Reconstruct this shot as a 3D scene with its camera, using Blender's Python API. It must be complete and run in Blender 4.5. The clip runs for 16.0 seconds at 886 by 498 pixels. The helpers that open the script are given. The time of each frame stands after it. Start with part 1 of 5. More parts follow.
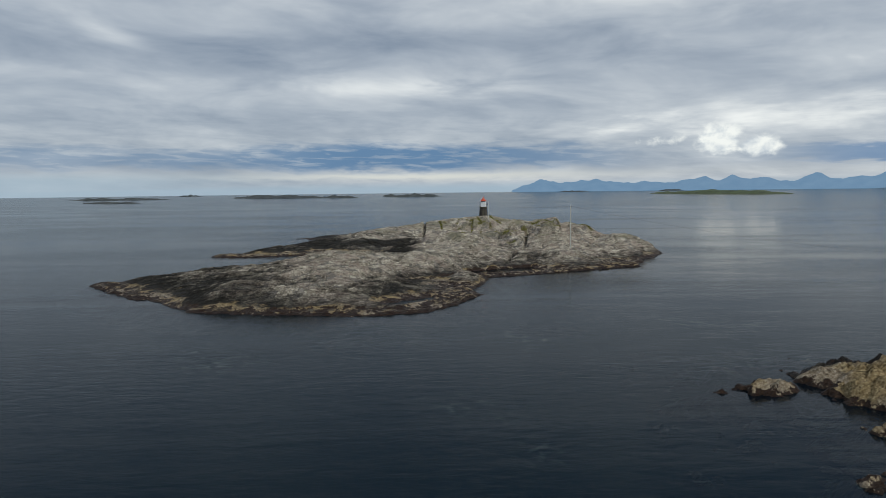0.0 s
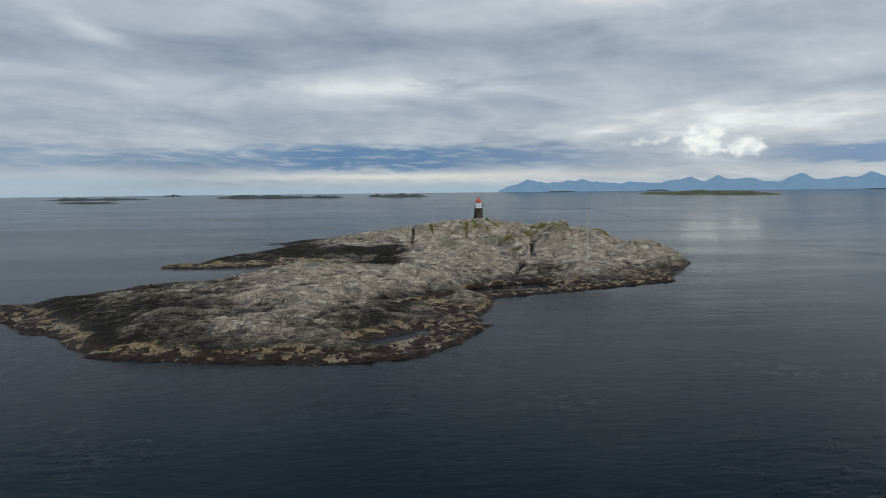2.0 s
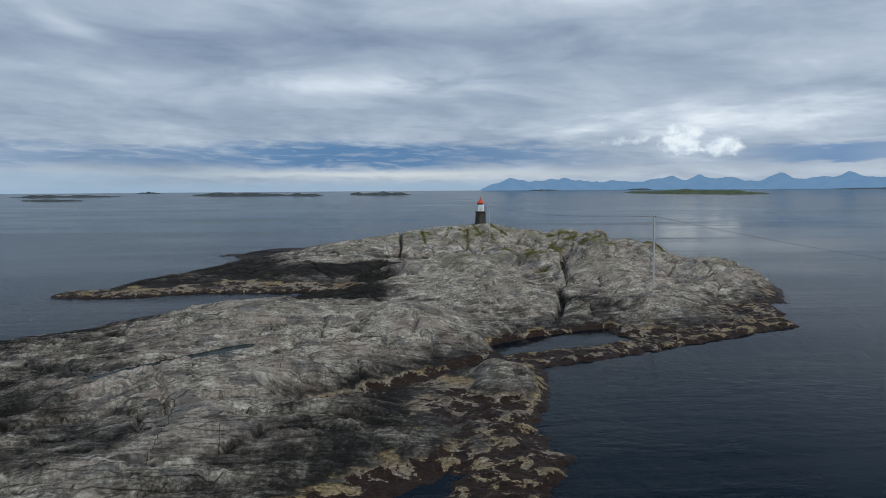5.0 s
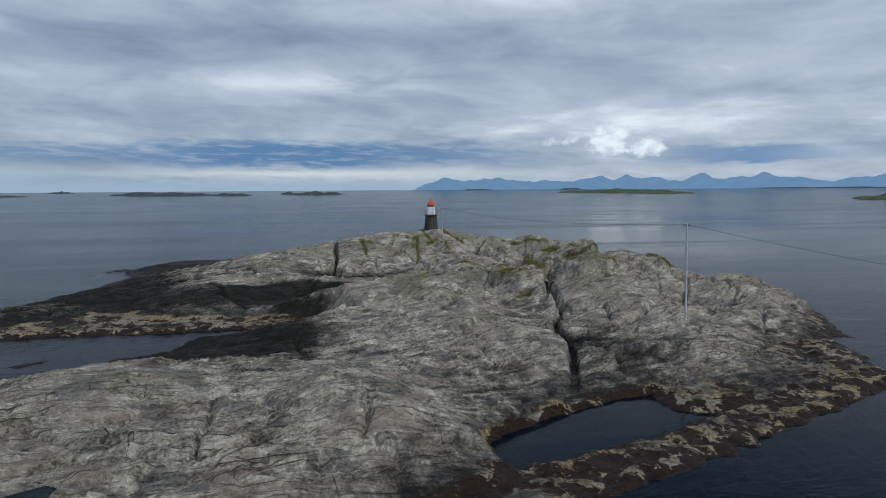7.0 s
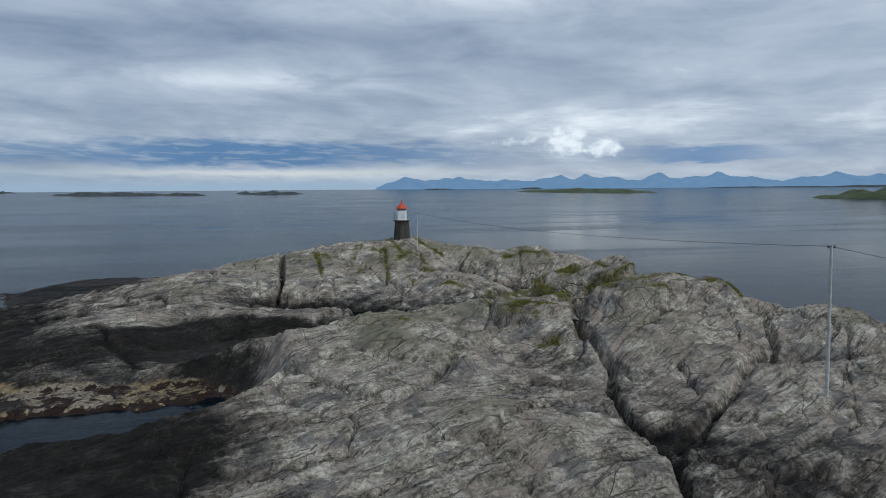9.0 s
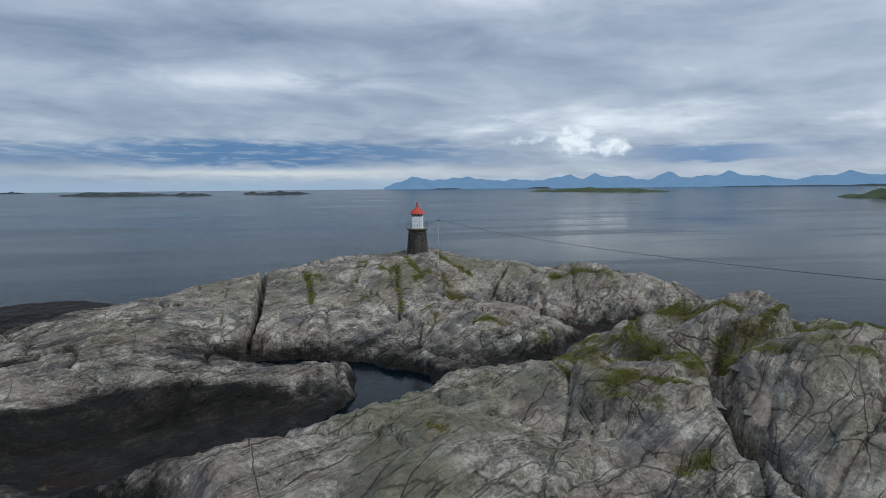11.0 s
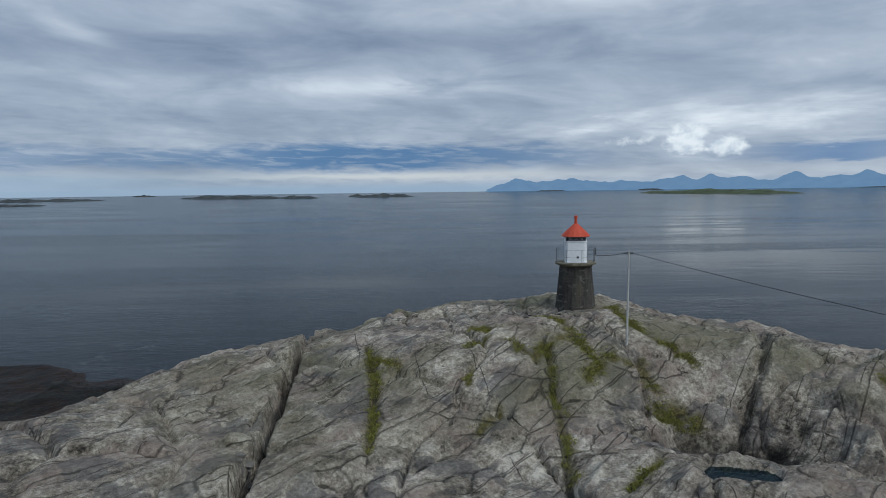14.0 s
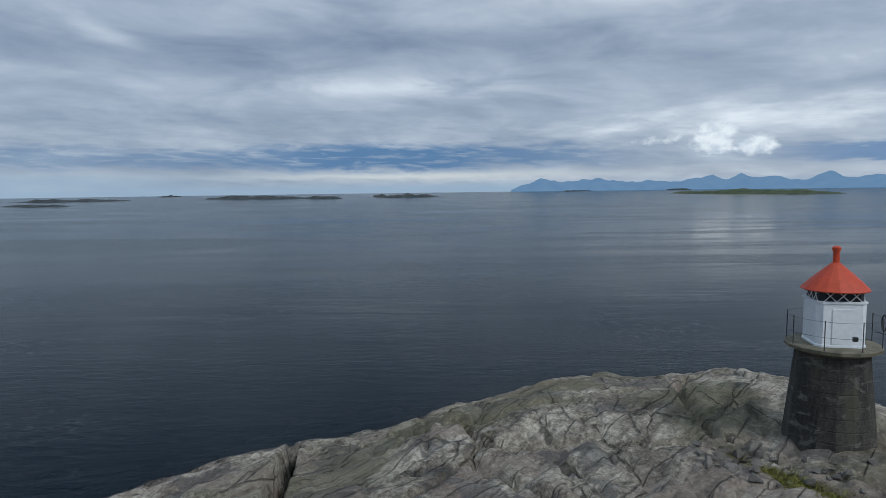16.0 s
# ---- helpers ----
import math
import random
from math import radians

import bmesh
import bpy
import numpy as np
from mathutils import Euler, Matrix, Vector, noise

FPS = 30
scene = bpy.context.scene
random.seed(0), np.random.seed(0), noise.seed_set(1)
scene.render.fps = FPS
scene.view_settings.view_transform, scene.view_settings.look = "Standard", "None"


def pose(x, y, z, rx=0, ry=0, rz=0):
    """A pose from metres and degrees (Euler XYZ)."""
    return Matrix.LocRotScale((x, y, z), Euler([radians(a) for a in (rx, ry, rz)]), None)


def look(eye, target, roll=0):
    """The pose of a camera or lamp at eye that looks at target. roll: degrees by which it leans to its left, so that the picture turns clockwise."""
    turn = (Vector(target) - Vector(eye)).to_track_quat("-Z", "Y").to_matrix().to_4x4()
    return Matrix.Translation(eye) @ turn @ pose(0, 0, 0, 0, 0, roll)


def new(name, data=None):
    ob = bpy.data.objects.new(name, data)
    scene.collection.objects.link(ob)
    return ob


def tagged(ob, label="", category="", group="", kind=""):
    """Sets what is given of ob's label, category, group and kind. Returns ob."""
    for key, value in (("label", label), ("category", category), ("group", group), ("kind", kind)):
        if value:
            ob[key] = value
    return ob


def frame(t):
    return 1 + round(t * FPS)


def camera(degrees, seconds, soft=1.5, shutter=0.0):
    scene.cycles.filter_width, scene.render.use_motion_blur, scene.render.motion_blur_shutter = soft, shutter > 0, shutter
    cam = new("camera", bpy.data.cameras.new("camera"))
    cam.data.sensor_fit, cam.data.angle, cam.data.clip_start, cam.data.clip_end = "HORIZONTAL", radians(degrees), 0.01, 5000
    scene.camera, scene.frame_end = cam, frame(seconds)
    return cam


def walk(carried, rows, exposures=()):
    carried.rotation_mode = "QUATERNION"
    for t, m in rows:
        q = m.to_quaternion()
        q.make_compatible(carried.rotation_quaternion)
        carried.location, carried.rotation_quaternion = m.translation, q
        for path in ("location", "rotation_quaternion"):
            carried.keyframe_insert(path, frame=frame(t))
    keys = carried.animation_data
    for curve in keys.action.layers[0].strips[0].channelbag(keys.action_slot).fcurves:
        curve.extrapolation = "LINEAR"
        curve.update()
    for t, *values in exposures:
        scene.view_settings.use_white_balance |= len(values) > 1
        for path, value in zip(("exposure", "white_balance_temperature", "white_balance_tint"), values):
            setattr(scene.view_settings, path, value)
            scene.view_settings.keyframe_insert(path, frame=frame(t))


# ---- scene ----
cam = camera(70.58, 16.0, 0.55)
PATH = [
    (0, (-1.965, -8.898, 15.449), (-2.051, 11.015, 13.592), -0.66),
    (0.5, (-2.299, -3.699, 15.365), (-2.137, 16.214, 13.509), -0.61),
    (1, (-2.614, 2.002, 15.294), (-2.377, 21.915, 13.442), -0.59),
    (1.5, (-2.995, 7.573, 15.228), (-2.697, 27.485, 13.373), -0.60),
    (2, (-3.258, 13.543, 15.204), (-2.911, 33.454, 13.349), -0.59),
    (2.5, (-3.541, 19.168, 15.184), (-3.178, 39.078, 13.327), -0.58),
    (3, (-3.904, 25.23, 15.198), (-3.537, 45.14, 13.338), -0.56),
    (5.5, (-5.989, 54.996, 15.492), (-4.717, 74.862, 13.556), -0.35),
    (6, (-6.254, 61.237, 15.482), (-4.549, 81.069, 13.536), -0.35),
    (6.5, (-6.413, 67.058, 15.427), (-4.159, 86.835, 13.48), -0.36),
    (7, (-6.408, 73.3, 15.38), (-3.397, 92.976, 13.433), -0.36),
    (7.5, (-6.242, 79.126, 15.313), (-2.592, 98.693, 13.366), -0.36),
    (8, (-5.92, 85.325, 15.329), (-1.956, 104.83, 13.371), -0.35),
    (8.5, (-5.482, 91.06, 15.34), (-1.334, 110.526, 13.374), -0.36),
    (9, (-4.93, 97.213, 15.404), (-0.692, 116.66, 13.432), -0.38),
    (11.5, (-1.956, 125.74, 15.393), (1.795, 145.285, 13.405), -0.60),
    (12, (-1.375, 132.089, 15.377), (1.703, 151.752, 13.404), -0.64),
    (12.5, (-0.909, 137.979, 15.356), (1.784, 157.701, 13.404), -0.68),
    (13, (-0.703, 144.33, 15.306), (1.139, 164.153, 13.395), -0.70),
    (13.5, (-0.604, 150.185, 15.293), (0.657, 170.057, 13.413), -0.71),
    (14, (-0.769, 156.524, 15.341), (0.016, 176.42, 13.461), -0.72),
    (14.5, (-1.051, 162.358, 15.385), (-0.592, 182.264, 13.503), -0.71),
    (15, (-1.605, 168.631, 15.431), (-1.314, 188.541, 13.555), -0.72),
    (15.5, (-2.145, 174.399, 15.455), (-1.984, 194.311, 13.587), -0.74),
    (16, (-2.859, 180.599, 15.436), (-2.825, 200.512, 13.569), -0.74),
]
walk(cam, [(t, look(eye, target, roll)) for t, eye, target, roll in PATH],
     [(0, 0.08, 6250, 6), (3, 0.06, 6200, 6), (5.5, 0.0, 5650, 6), (12, 0.0, 5650, 6), (14, -0.08, 5650, 6), (16, -0.06, 5650, 6)])

# ---- light: overcast sky, soft high sun behind cloud ----
world = bpy.data.worlds.new("overcast_sky")
scene.world = world
world.use_nodes = True


def node(tree, kind, **settings):
    n = tree.nodes.new(kind)
    for key, value in settings.items():
        if key == "op":
            n.operation = value
        elif key == "blend":
            n.blend_type = value
        elif key == "dims":
            n.noise_dimensions = value
    return n


def put(tree, socket, value):
    """Link a socket, or set a plain value."""
    if isinstance(value, bpy.types.NodeSocket):
        tree.links.new(value, socket)
    elif isinstance(value, (tuple, list)) and len(value) == 3 and socket.type == "RGBA":
        socket.default_value = (*value, 1)
    else:
        socket.default_value = value


def calc(tree, op, a, b=0.0, c=None, clamp=False):
    n = node(tree, "ShaderNodeMath", op=op)
    n.use_clamp = clamp
    put(tree, n.inputs[0], a)
    put(tree, n.inputs[1], b)
    if c is not None:
        put(tree, n.inputs[2], c)
    return n.outputs[0]


def mix(tree, f, a, b, blend="MIX"):
    n = node(tree, "ShaderNodeMix", blend=blend) if False else tree.nodes.new("ShaderNodeMix")
    n.data_type, n.blend_type = "RGBA", blend
    put(tree, n.inputs[0], f)
    put(tree, n.inputs[6], a)
    put(tree, n.inputs[7], b)
    return n.outputs[2]


def ramp(tree, f, stops):
    n = tree.nodes.new("ShaderNodeValToRGB")
    put(tree, n.inputs[0], f)
    els = n.color_ramp.elements
    while len(els) < len(stops):
        els.new(0.5)
    for el, (p, c) in zip(els, stops):
        el.position = p
        el.color = (c, c, c, 1) if isinstance(c, (int, float)) else (*c, 1)
    return n.outputs[0]


def span(tree, v, lo, hi, a=0.0, b=1.0):
    n = tree.nodes.new("ShaderNodeMapRange")
    n.interpolation_type = "SMOOTHSTEP"
    for s, val in zip(n.inputs[:5], (v, lo, hi, a, b)):
        put(tree, s, val)
    return n.outputs[0]


def noise_tex(tree, vec, scale, detail=4.0, rough=0.55, distort=0.0):
    n = tree.nodes.new("ShaderNodeTexNoise")
    if vec is not None:
        put(tree, n.inputs["Vector"], vec)
    n.inputs["Scale"].default_value = scale
    n.inputs["Detail"].default_value = detail
    n.inputs["Roughness"].default_value = rough
    n.inputs["Distortion"].default_value = distort
    return n.outputs[0]


def hill(tree, v, centre, width):
    """A soft hump round centre."""
    d = calc(tree, "DIVIDE", calc(tree, "SUBTRACT", v, centre), width)
    return calc(tree, "EXPONENT", calc(tree, "MULTIPLY", calc(tree, "MULTIPLY", d, d), -1.0))


def times(tree, *values):
    out = values[0]
    for v in values[1:]:
        out = calc(tree, "MULTIPLY", out, v)
    return out


def build_sky():
    t = world.node_tree
    t.nodes.clear()
    coord = t.nodes.new("ShaderNodeTexCoord").outputs["Generated"]
    sep = t.nodes.new("ShaderNodeSeparateXYZ")
    put(t, sep.inputs[0], coord)
    x, y, z = sep.outputs
    el = calc(t, "MULTIPLY", calc(t, "ARCSINE", z), 57.2958)
    az = calc(t, "MULTIPLY", calc(t, "ARCTAN2", x, y), 57.2958)
    # cloud deck in long soft billows, drawn out along the horizon
    def billow(wide, high, detail, warp):
        v = t.nodes.new("ShaderNodeCombineXYZ")
        put(t, v.inputs[0], calc(t, "DIVIDE", az, wide))
        put(t, v.inputs[1], calc(t, "DIVIDE", calc(t, "ADD", el, times(t, az, 0.025)), high))
        put(t, v.inputs[2], wide)
        return noise_tex(t, v.outputs[0], 1.0, detail, 0.55, warp)
    big, small, wisps = billow(11.0, 3.1, 4.0, 0.35), billow(5.5, 1.3, 4.0, 0.4), billow(3.0, 0.40, 4.0, 0.5)
    quiet = span(t, el, 9.5, 4.5, 0.22, 1.0)
    small, wisps = [calc(t, "ADD", 0.5, times(t, calc(t, "SUBTRACT", n, 0.5), k, quiet)) for n, k in ((small, 0.75), (wisps, 0.55))]
    cover = calc(t, "ADD", calc(t, "ADD", calc(t, "ADD", 0.07, times(t, big, 0.38)), times(t, small, 0.25)), times(t, wisps, 0.19))
    # broad humps of light and dark that the deck shows
    glow = times(t, hill(t, el, 9.2, 1.1), hill(t, az, -4.0, 11.0), span(t, big, 0.36, 0.58, 0.35, 1.0))
    glow2 = times(t, hill(t, calc(t, "ADD", el, times(t, az, 0.25)), 5.6, 0.7), hill(t, az, -27.5, 3.0))
    glow3 = times(t, hill(t, el, 5.4, 1.6), hill(t, az, 27.0, 16.0))
    top = times(t, span(t, el, 13.0, 17.0), hill(t, az, 10.0, 16.0))
    dim = times(t, hill(t, el, 12.3, 1.7), hill(t, az, -8.0, 26.0))
    dim2 = times(t, hill(t, el, 6.3, 0.9), hill(t, az, -22.0, 20.0))
    light = cover
    for hump, k in ((glow, 0.12), (glow2, 0.14), (glow3, 0.13), (top, 0.10), (dim, -0.10), (dim2, -0.05), (span(t, az, 2.0, 40.0), 0.03)):
        light = calc(t, "ADD", light, times(t, hump, k))
    col = ramp(t, light, [(0.35, (0.235, 0.275, 0.345)), (0.46, (0.375, 0.408, 0.465)), (0.56, (0.53, 0.55, 0.585)), (0.68, (0.88, 0.865, 0.84))])
    # far blue bands under the deck, ragged along their edges
    ragged = calc(t, "ADD", times(t, calc(t, "SUBTRACT", small, 0.5), 2.6), times(t, calc(t, "SUBTRACT", wisps, 0.5), 1.6))
    bent = calc(t, "ADD", el, ragged)
    edge = times(t, ragged, 1.2)
    reach = calc(t, "ADD", 0.50, times(t, hill(t, az, -5.0, 14.0), 0.48))
    band = times(t, span(t, bent, 1.6, 2.4), span(t, calc(t, "ADD", bent, times(t, hill(t, az, -5.0, 12.0), -0.6)), 4.2, 3.0), reach, span(t, wisps, 0.58, 0.48, 0.6, 1.0))
    band = times(t, band, calc(t, "SUBTRACT", 1.0, times(t, span(t, az, 10.0, 20.0), 0.85)))
    col = mix(t, calc(t, "MINIMUM", band, 0.92), col, (0.085, 0.185, 0.345))
    band2 = times(t, span(t, bent, 1.8, 2.2), span(t, bent, 3.7, 3.0), hill(t, az, 34.5, 5.5), 0.8)
    col = mix(t, band2, col, (0.13, 0.23, 0.40))
    # bright slit and haze at the horizon
    slit = times(t, hill(t, calc(t, "ADD", el, times(t, edge, 0.45)), 1.30, 0.32), calc(t, "ADD", 0.12, times(t, hill(t, az, -3.0, 14.0), 0.72)))
    col = mix(t, slit, col, (0.72, 0.70, 0.64))
    haze = calc(t, "MAXIMUM", span(t, el, 1.0, 0.1, 0.0, 0.85), times(t, span(t, el, 2.0, 1.0), hill(t, az, -34.0, 16.0), 0.75))
    col = mix(t, haze, col, (0.36, 0.455, 0.545))
    # one heaped cumulus over the mountains, with a ragged wing
    lump = t.nodes.new("ShaderNodeCombineXYZ")
    put(t, lump.inputs[0], times(t, az, 0.85))
    put(t, lump.inputs[1], times(t, el, 1.15))
    puff = noise_tex(t, lump.outputs[0], 1.0, 4.0, 0.5, 0.2)
    heap = calc(t, "MAXIMUM", times(t, hill(t, az, 23.4, 2.1), hill(t, el, 4.0, 1.6)), times(t, hill(t, az, 26.4, 2.0), hill(t, el, 3.4, 1.05)))
    wing = times(t, hill(t, az, 19.5, 3.2), hill(t, calc(t, "ADD", el, times(t, az, -0.03)), 3.6, 0.8), 0.50)
    body = calc(t, "ADD", calc(t, "MAXIMUM", heap, wing), times(t, calc(t, "SUBTRACT", puff, 0.5), 0.95))
    cloud = times(t, span(t, body, 0.36, 0.78), span(t, el, 2.1, 2.7))
    shade = calc(t, "ADD", times(t, puff, 0.9), times(t, calc(t, "ADD", el, times(t, az, 0.10)), 0.075))
    col = mix(t, times(t, cloud, 0.95), col, ramp(t, shade, [(0.66, (0.42, 0.48, 0.56)), (0.82, (0.68, 0.70, 0.72)), (1.0, (0.95, 0.93, 0.88))]))
    # the deck goes on overhead in broad grey masses, brightest at the zenith
    mass = noise_tex(t, coord, 2.6, 4.0, 0.55, 0.4)
    deck = ramp(t, mass, [(0.36, (0.12, 0.19, 0.31)), (0.52, (0.21, 0.285, 0.395)), (0.66, (0.42, 0.48, 0.54))])
    col = mix(t, span(t, el, 16.5, 28.0), col, deck)
    col = mix(t, span(t, el, 45.0, 85.0, 0.0, 0.7), col, (1.7, 1.69, 1.66))
    sky = t.nodes.new("ShaderNodeTexSky")
    sky.sky_type, sky.sun_disc, sky.sun_elevation, sky.sun_rotation = "NISHITA", False, radians(43), radians(137.2)
    clear = mix(t, 1.0, sky.outputs[0], (0.07, 0.07, 0.07), "MULTIPLY")
    col = mix(t, 0.08, col, clear)
    back = t.nodes.new("ShaderNodeBackground")
    put(t, back.inputs[0], col)
    back.inputs[1].default_value = 1.0
    out = t.nodes.new("ShaderNodeOutputWorld")
    put(t, out.inputs[0], back.outputs[0])


build_sky()
sun = new("sun", bpy.data.lights.new("sun", "SUN"))
sun.data.energy, sun.data.angle, sun.data.color = 1.5, radians(12), (1.0, 0.95, 0.87)
sun.matrix_world = look((88, -95, 120), (0, 0, 0))

# ---- materials ----


def material(name):
    m = bpy.data.materials.new(name)
    m.use_nodes = True
    t = m.node_tree
    return m, t, t.nodes["Principled BSDF"]


def bumped(t, shader, height, strength, distance):
    b = t.nodes.new("ShaderNodeBump")
    b.inputs["Strength"].default_value = strength
    b.inputs["Distance"].default_value = distance
    put(t, b.inputs["Height"], height)
    put(t, shader.inputs["Normal"], b.outputs[0])


def plain(name, colour, rough=0.6, metal=0.0, grain=0.12, scale=6.0):
    """Paint, metal or wood with two scales of wear."""
    m, t, s = material(name)
    pos = t.nodes.new("ShaderNodeTexCoord").outputs["Object"]
    a, b = noise_tex(t, pos, scale, 5, 0.6), noise_tex(t, pos, scale * 7, 3, 0.6)
    f = calc(t, "ADD", times(t, a, 0.65), times(t, b, 0.35))
    lo, hi = [tuple(c * k for c in colour) for k in (1 - 2.2 * grain, 1 + grain)]
    put(t, s.inputs["Base Color"], ramp(t, f, [(0.3, lo), (0.62, hi)]))
    s.inputs["Roughness"].default_value, s.inputs["Metallic"].default_value = rough, metal
    bumped(t, s, b, 0.25, 0.01)
    return m


def stretched(t, pos, angle, scale):
    """Coordinates drawn out along the grain of the rock."""
    n = t.nodes.new("ShaderNodeMapping")
    put(t, n.inputs["Vector"], pos)
    n.inputs["Rotation"].default_value = (0, 0, radians(-angle))
    n.inputs["Scale"].default_value = scale
    return n.outputs[0]




def sized(t, vec, scale):
    n = t.nodes.new("ShaderNodeVectorMath")
    n.operation = "MULTIPLY"
    put(t, n.inputs[0], vec)
    n.inputs[1].default_value = scale
    return n.outputs[0]


def cracks(t, vec, width):
    n = t.nodes.new("ShaderNodeTexVoronoi")
    n.feature = "DISTANCE_TO_EDGE"
    put(t, n.inputs["Vector"], vec)
    n.inputs["Scale"].default_value = 1.0
    return span(t, n.outputs[0], width, 0.0)


def attribute(t, name):
    n = t.nodes.new("ShaderNodeAttribute")
    n.attribute_name = name
    return n.outputs["Fac"]


def rock_material():
    m, t, s = material("gneiss")
    geo = t.nodes.new("ShaderNodeNewGeometry")
    pos = geo.outputs["Position"]
    sep = t.nodes.new("ShaderNodeSeparateXYZ")
    put(t, sep.inputs[0], pos)
    z = sep.outputs[2]
    broad = noise_tex(t, pos, 0.11, 4, 0.55, 0.3)
    patch = noise_tex(t, pos, 0.55, 5, 0.6, 0.5)
    speck = noise_tex(t, pos, 4.0, 6, 0.72)
    fine = noise_tex(t, pos, 9.0, 6, 0.78)
    warp = t.nodes.new("ShaderNodeTexNoise")
    put(t, warp.inputs["Vector"], pos)
    warp.inputs["Scale"].default_value = 0.5
    warp.inputs["Detail"].default_value = 4
    shift = t.nodes.new("ShaderNodeVectorMath")
    shift.operation = "MULTIPLY_ADD"
    put(t, shift.inputs[0], warp.outputs["Color"])
    shift.inputs[1].default_value = (0.35, 0.35, 0.35)
    put(t, shift.inputs[2], pos)
    wpos = shift.outputs[0]
    lay = t.nodes.new("ShaderNodeVectorMath")
    lay.operation = "MULTIPLY_ADD"
    put(t, lay.inputs[0], warp.outputs["Color"])
    lay.inputs[1].default_value = (0.45, 0.38, 0.3)
    gr = t.nodes.new("ShaderNodeAttribute")
    gr.attribute_name = "grain"
    put(t, lay.inputs[2], gr.outputs["Vector"])
    along = lay.outputs[0]
    layer = noise_tex(t, sized(t, along, (0.30, 1.7, 1.0)), 1.0, 6, 0.65, 0.4)
    thin = noise_tex(t, sized(t, along, (0.8, 6.0, 3.0)), 1.0, 5, 0.65, 0.3)
    # sets of nearly straight joints, each line starting and stopping on its own
    def joints(across, run, width, share):
        c = calc(t, "ADD", across, times(t, calc(t, "SUBTRACT", broad, 0.5), 0.5))
        c = calc(t, "ADD", c, times(t, calc(t, "SUBTRACT", patch, 0.5), 0.07))
        off = calc(t, "ABSOLUTE", calc(t, "SUBTRACT", calc(t, "FRACT", c), 0.5))
        where = t.nodes.new("ShaderNodeCombineXYZ")
        put(t, where.inputs[0], times(t, calc(t, "FLOOR", c), 13.7))
        put(t, where.inputs[1], run)
        return times(t, span(t, off, width, width * 0.35), span(t, noise_tex(t, where.outputs[0], 1.0, 1.0, 0.5), share, share + 0.06))
    px, py = sep.outputs[0], sep.outputs[1]
    gsep = t.nodes.new("ShaderNodeSeparateXYZ")
    put(t, gsep.inputs[0], gr.outputs["Vector"])
    split = times(t, joints(times(t, gsep.outputs[1], 0.62), times(t, gsep.outputs[0], 0.10), 0.020, 0.46), 0.55)
    split = calc(t, "MAXIMUM", split, times(t, joints(times(t, gsep.outputs[1], 1.75), times(t, gsep.outputs[0], 0.20), 0.038, 0.50), 0.55))
    for a, b, gap, width, share in ((1.0, 0.18, 3.2, 0.010, 0.55), (0.75, -0.66, 3.8, 0.008, 0.56), (-0.5, 0.86, 4.4, 0.008, 0.58)):
        across = calc(t, "ADD", times(t, px, a / gap), times(t, py, b / gap))
        run = calc(t, "ADD", times(t, px, -b * 0.16), times(t, py, a * 0.16))
        split = calc(t, "MAXIMUM", split, times(t, joints(across, run, width, share), 0.7))
    net = times(t, cracks(t, sized(t, along, (0.17, 0.60, 0.45)), 0.024), span(t, noise_tex(t, pos, 0.26, 3, 0.5), 0.50, 0.56))
    split = calc(t, "MAXIMUM", split, times(t, net, 0.6))
    small = t.nodes.new("ShaderNodeTexVoronoi")
    put(t, small.inputs["Vector"], sized(t, along, (0.9, 2.6, 1.6)))
    small.inputs["Scale"].default_value = 1.0
    chips = t.nodes.new("ShaderNodeTexVoronoi")
    put(t, chips.inputs["Vector"], sized(t, along, (3.2, 7.0, 4.0)))
    chips.inputs["Scale"].default_value = 1.0
    # clean rock: grey with pale lichen, rusty and pinkish patches
    f = calc(t, "ADD", calc(t, "ADD", times(t, patch, 0.28), times(t, speck, 0.28)), calc(t, "ADD", calc(t, "ADD", times(t, layer, 0.14), times(t, fine, 0.20)), times(t, thin, 0.10)))
    grey = ramp(t, f, [(0.40, (0.022, 0.018, 0.013)), (0.445, (0.140, 0.118, 0.088)), (0.505, (0.325, 0.281, 0.218)), (0.58, (0.66, 0.59, 0.475))])
    pink = mix(t, times(t, span(t, noise_tex(t, pos, 0.27, 5, 0.6, 0.8), 0.46, 0.60), 0.52), grey, (0.29, 0.222, 0.180))
    slate = mix(t, times(t, span(t, noise_tex(t, wpos, 0.33, 5, 0.55, 0.3), 0.555, 0.585), 0.55), pink, (0.095, 0.092, 0.092))
    olive = mix(t, times(t, span(t, broad, 0.44, 0.60), span(t, z, 2.6, 4.8), 0.66), slate, (0.165, 0.152, 0.085))
    streak = mix(t, calc(t, "MAXIMUM", times(t, span(t, layer, 0.46, 0.34), 0.42), times(t, span(t, thin, 0.42, 0.34), 0.35)), olive, (0.042, 0.04, 0.037))
    # shore zones: black lichen, barnacles, wrack
    wob = calc(t, "ADD", times(t, calc(t, "SUBTRACT", patch, 0.5), 3.0), calc(t, "ADD", times(t, calc(t, "SUBTRACT", layer, 0.5), 2.6), times(t, calc(t, "SUBTRACT", speck, 0.5), 1.6)))
    over = calc(t, "SUBTRACT", calc(t, "ADD", z, times(t, wob, 0.8)), attribute(t, "lichen"))
    black = times(t, span(t, over, 1.4, -1.3), 0.97)
    blackish = ramp(t, f, [(0.40, (0.004, 0.004, 0.0035)), (0.52, (0.012, 0.0105, 0.008)), (0.64, (0.075, 0.063, 0.044))])
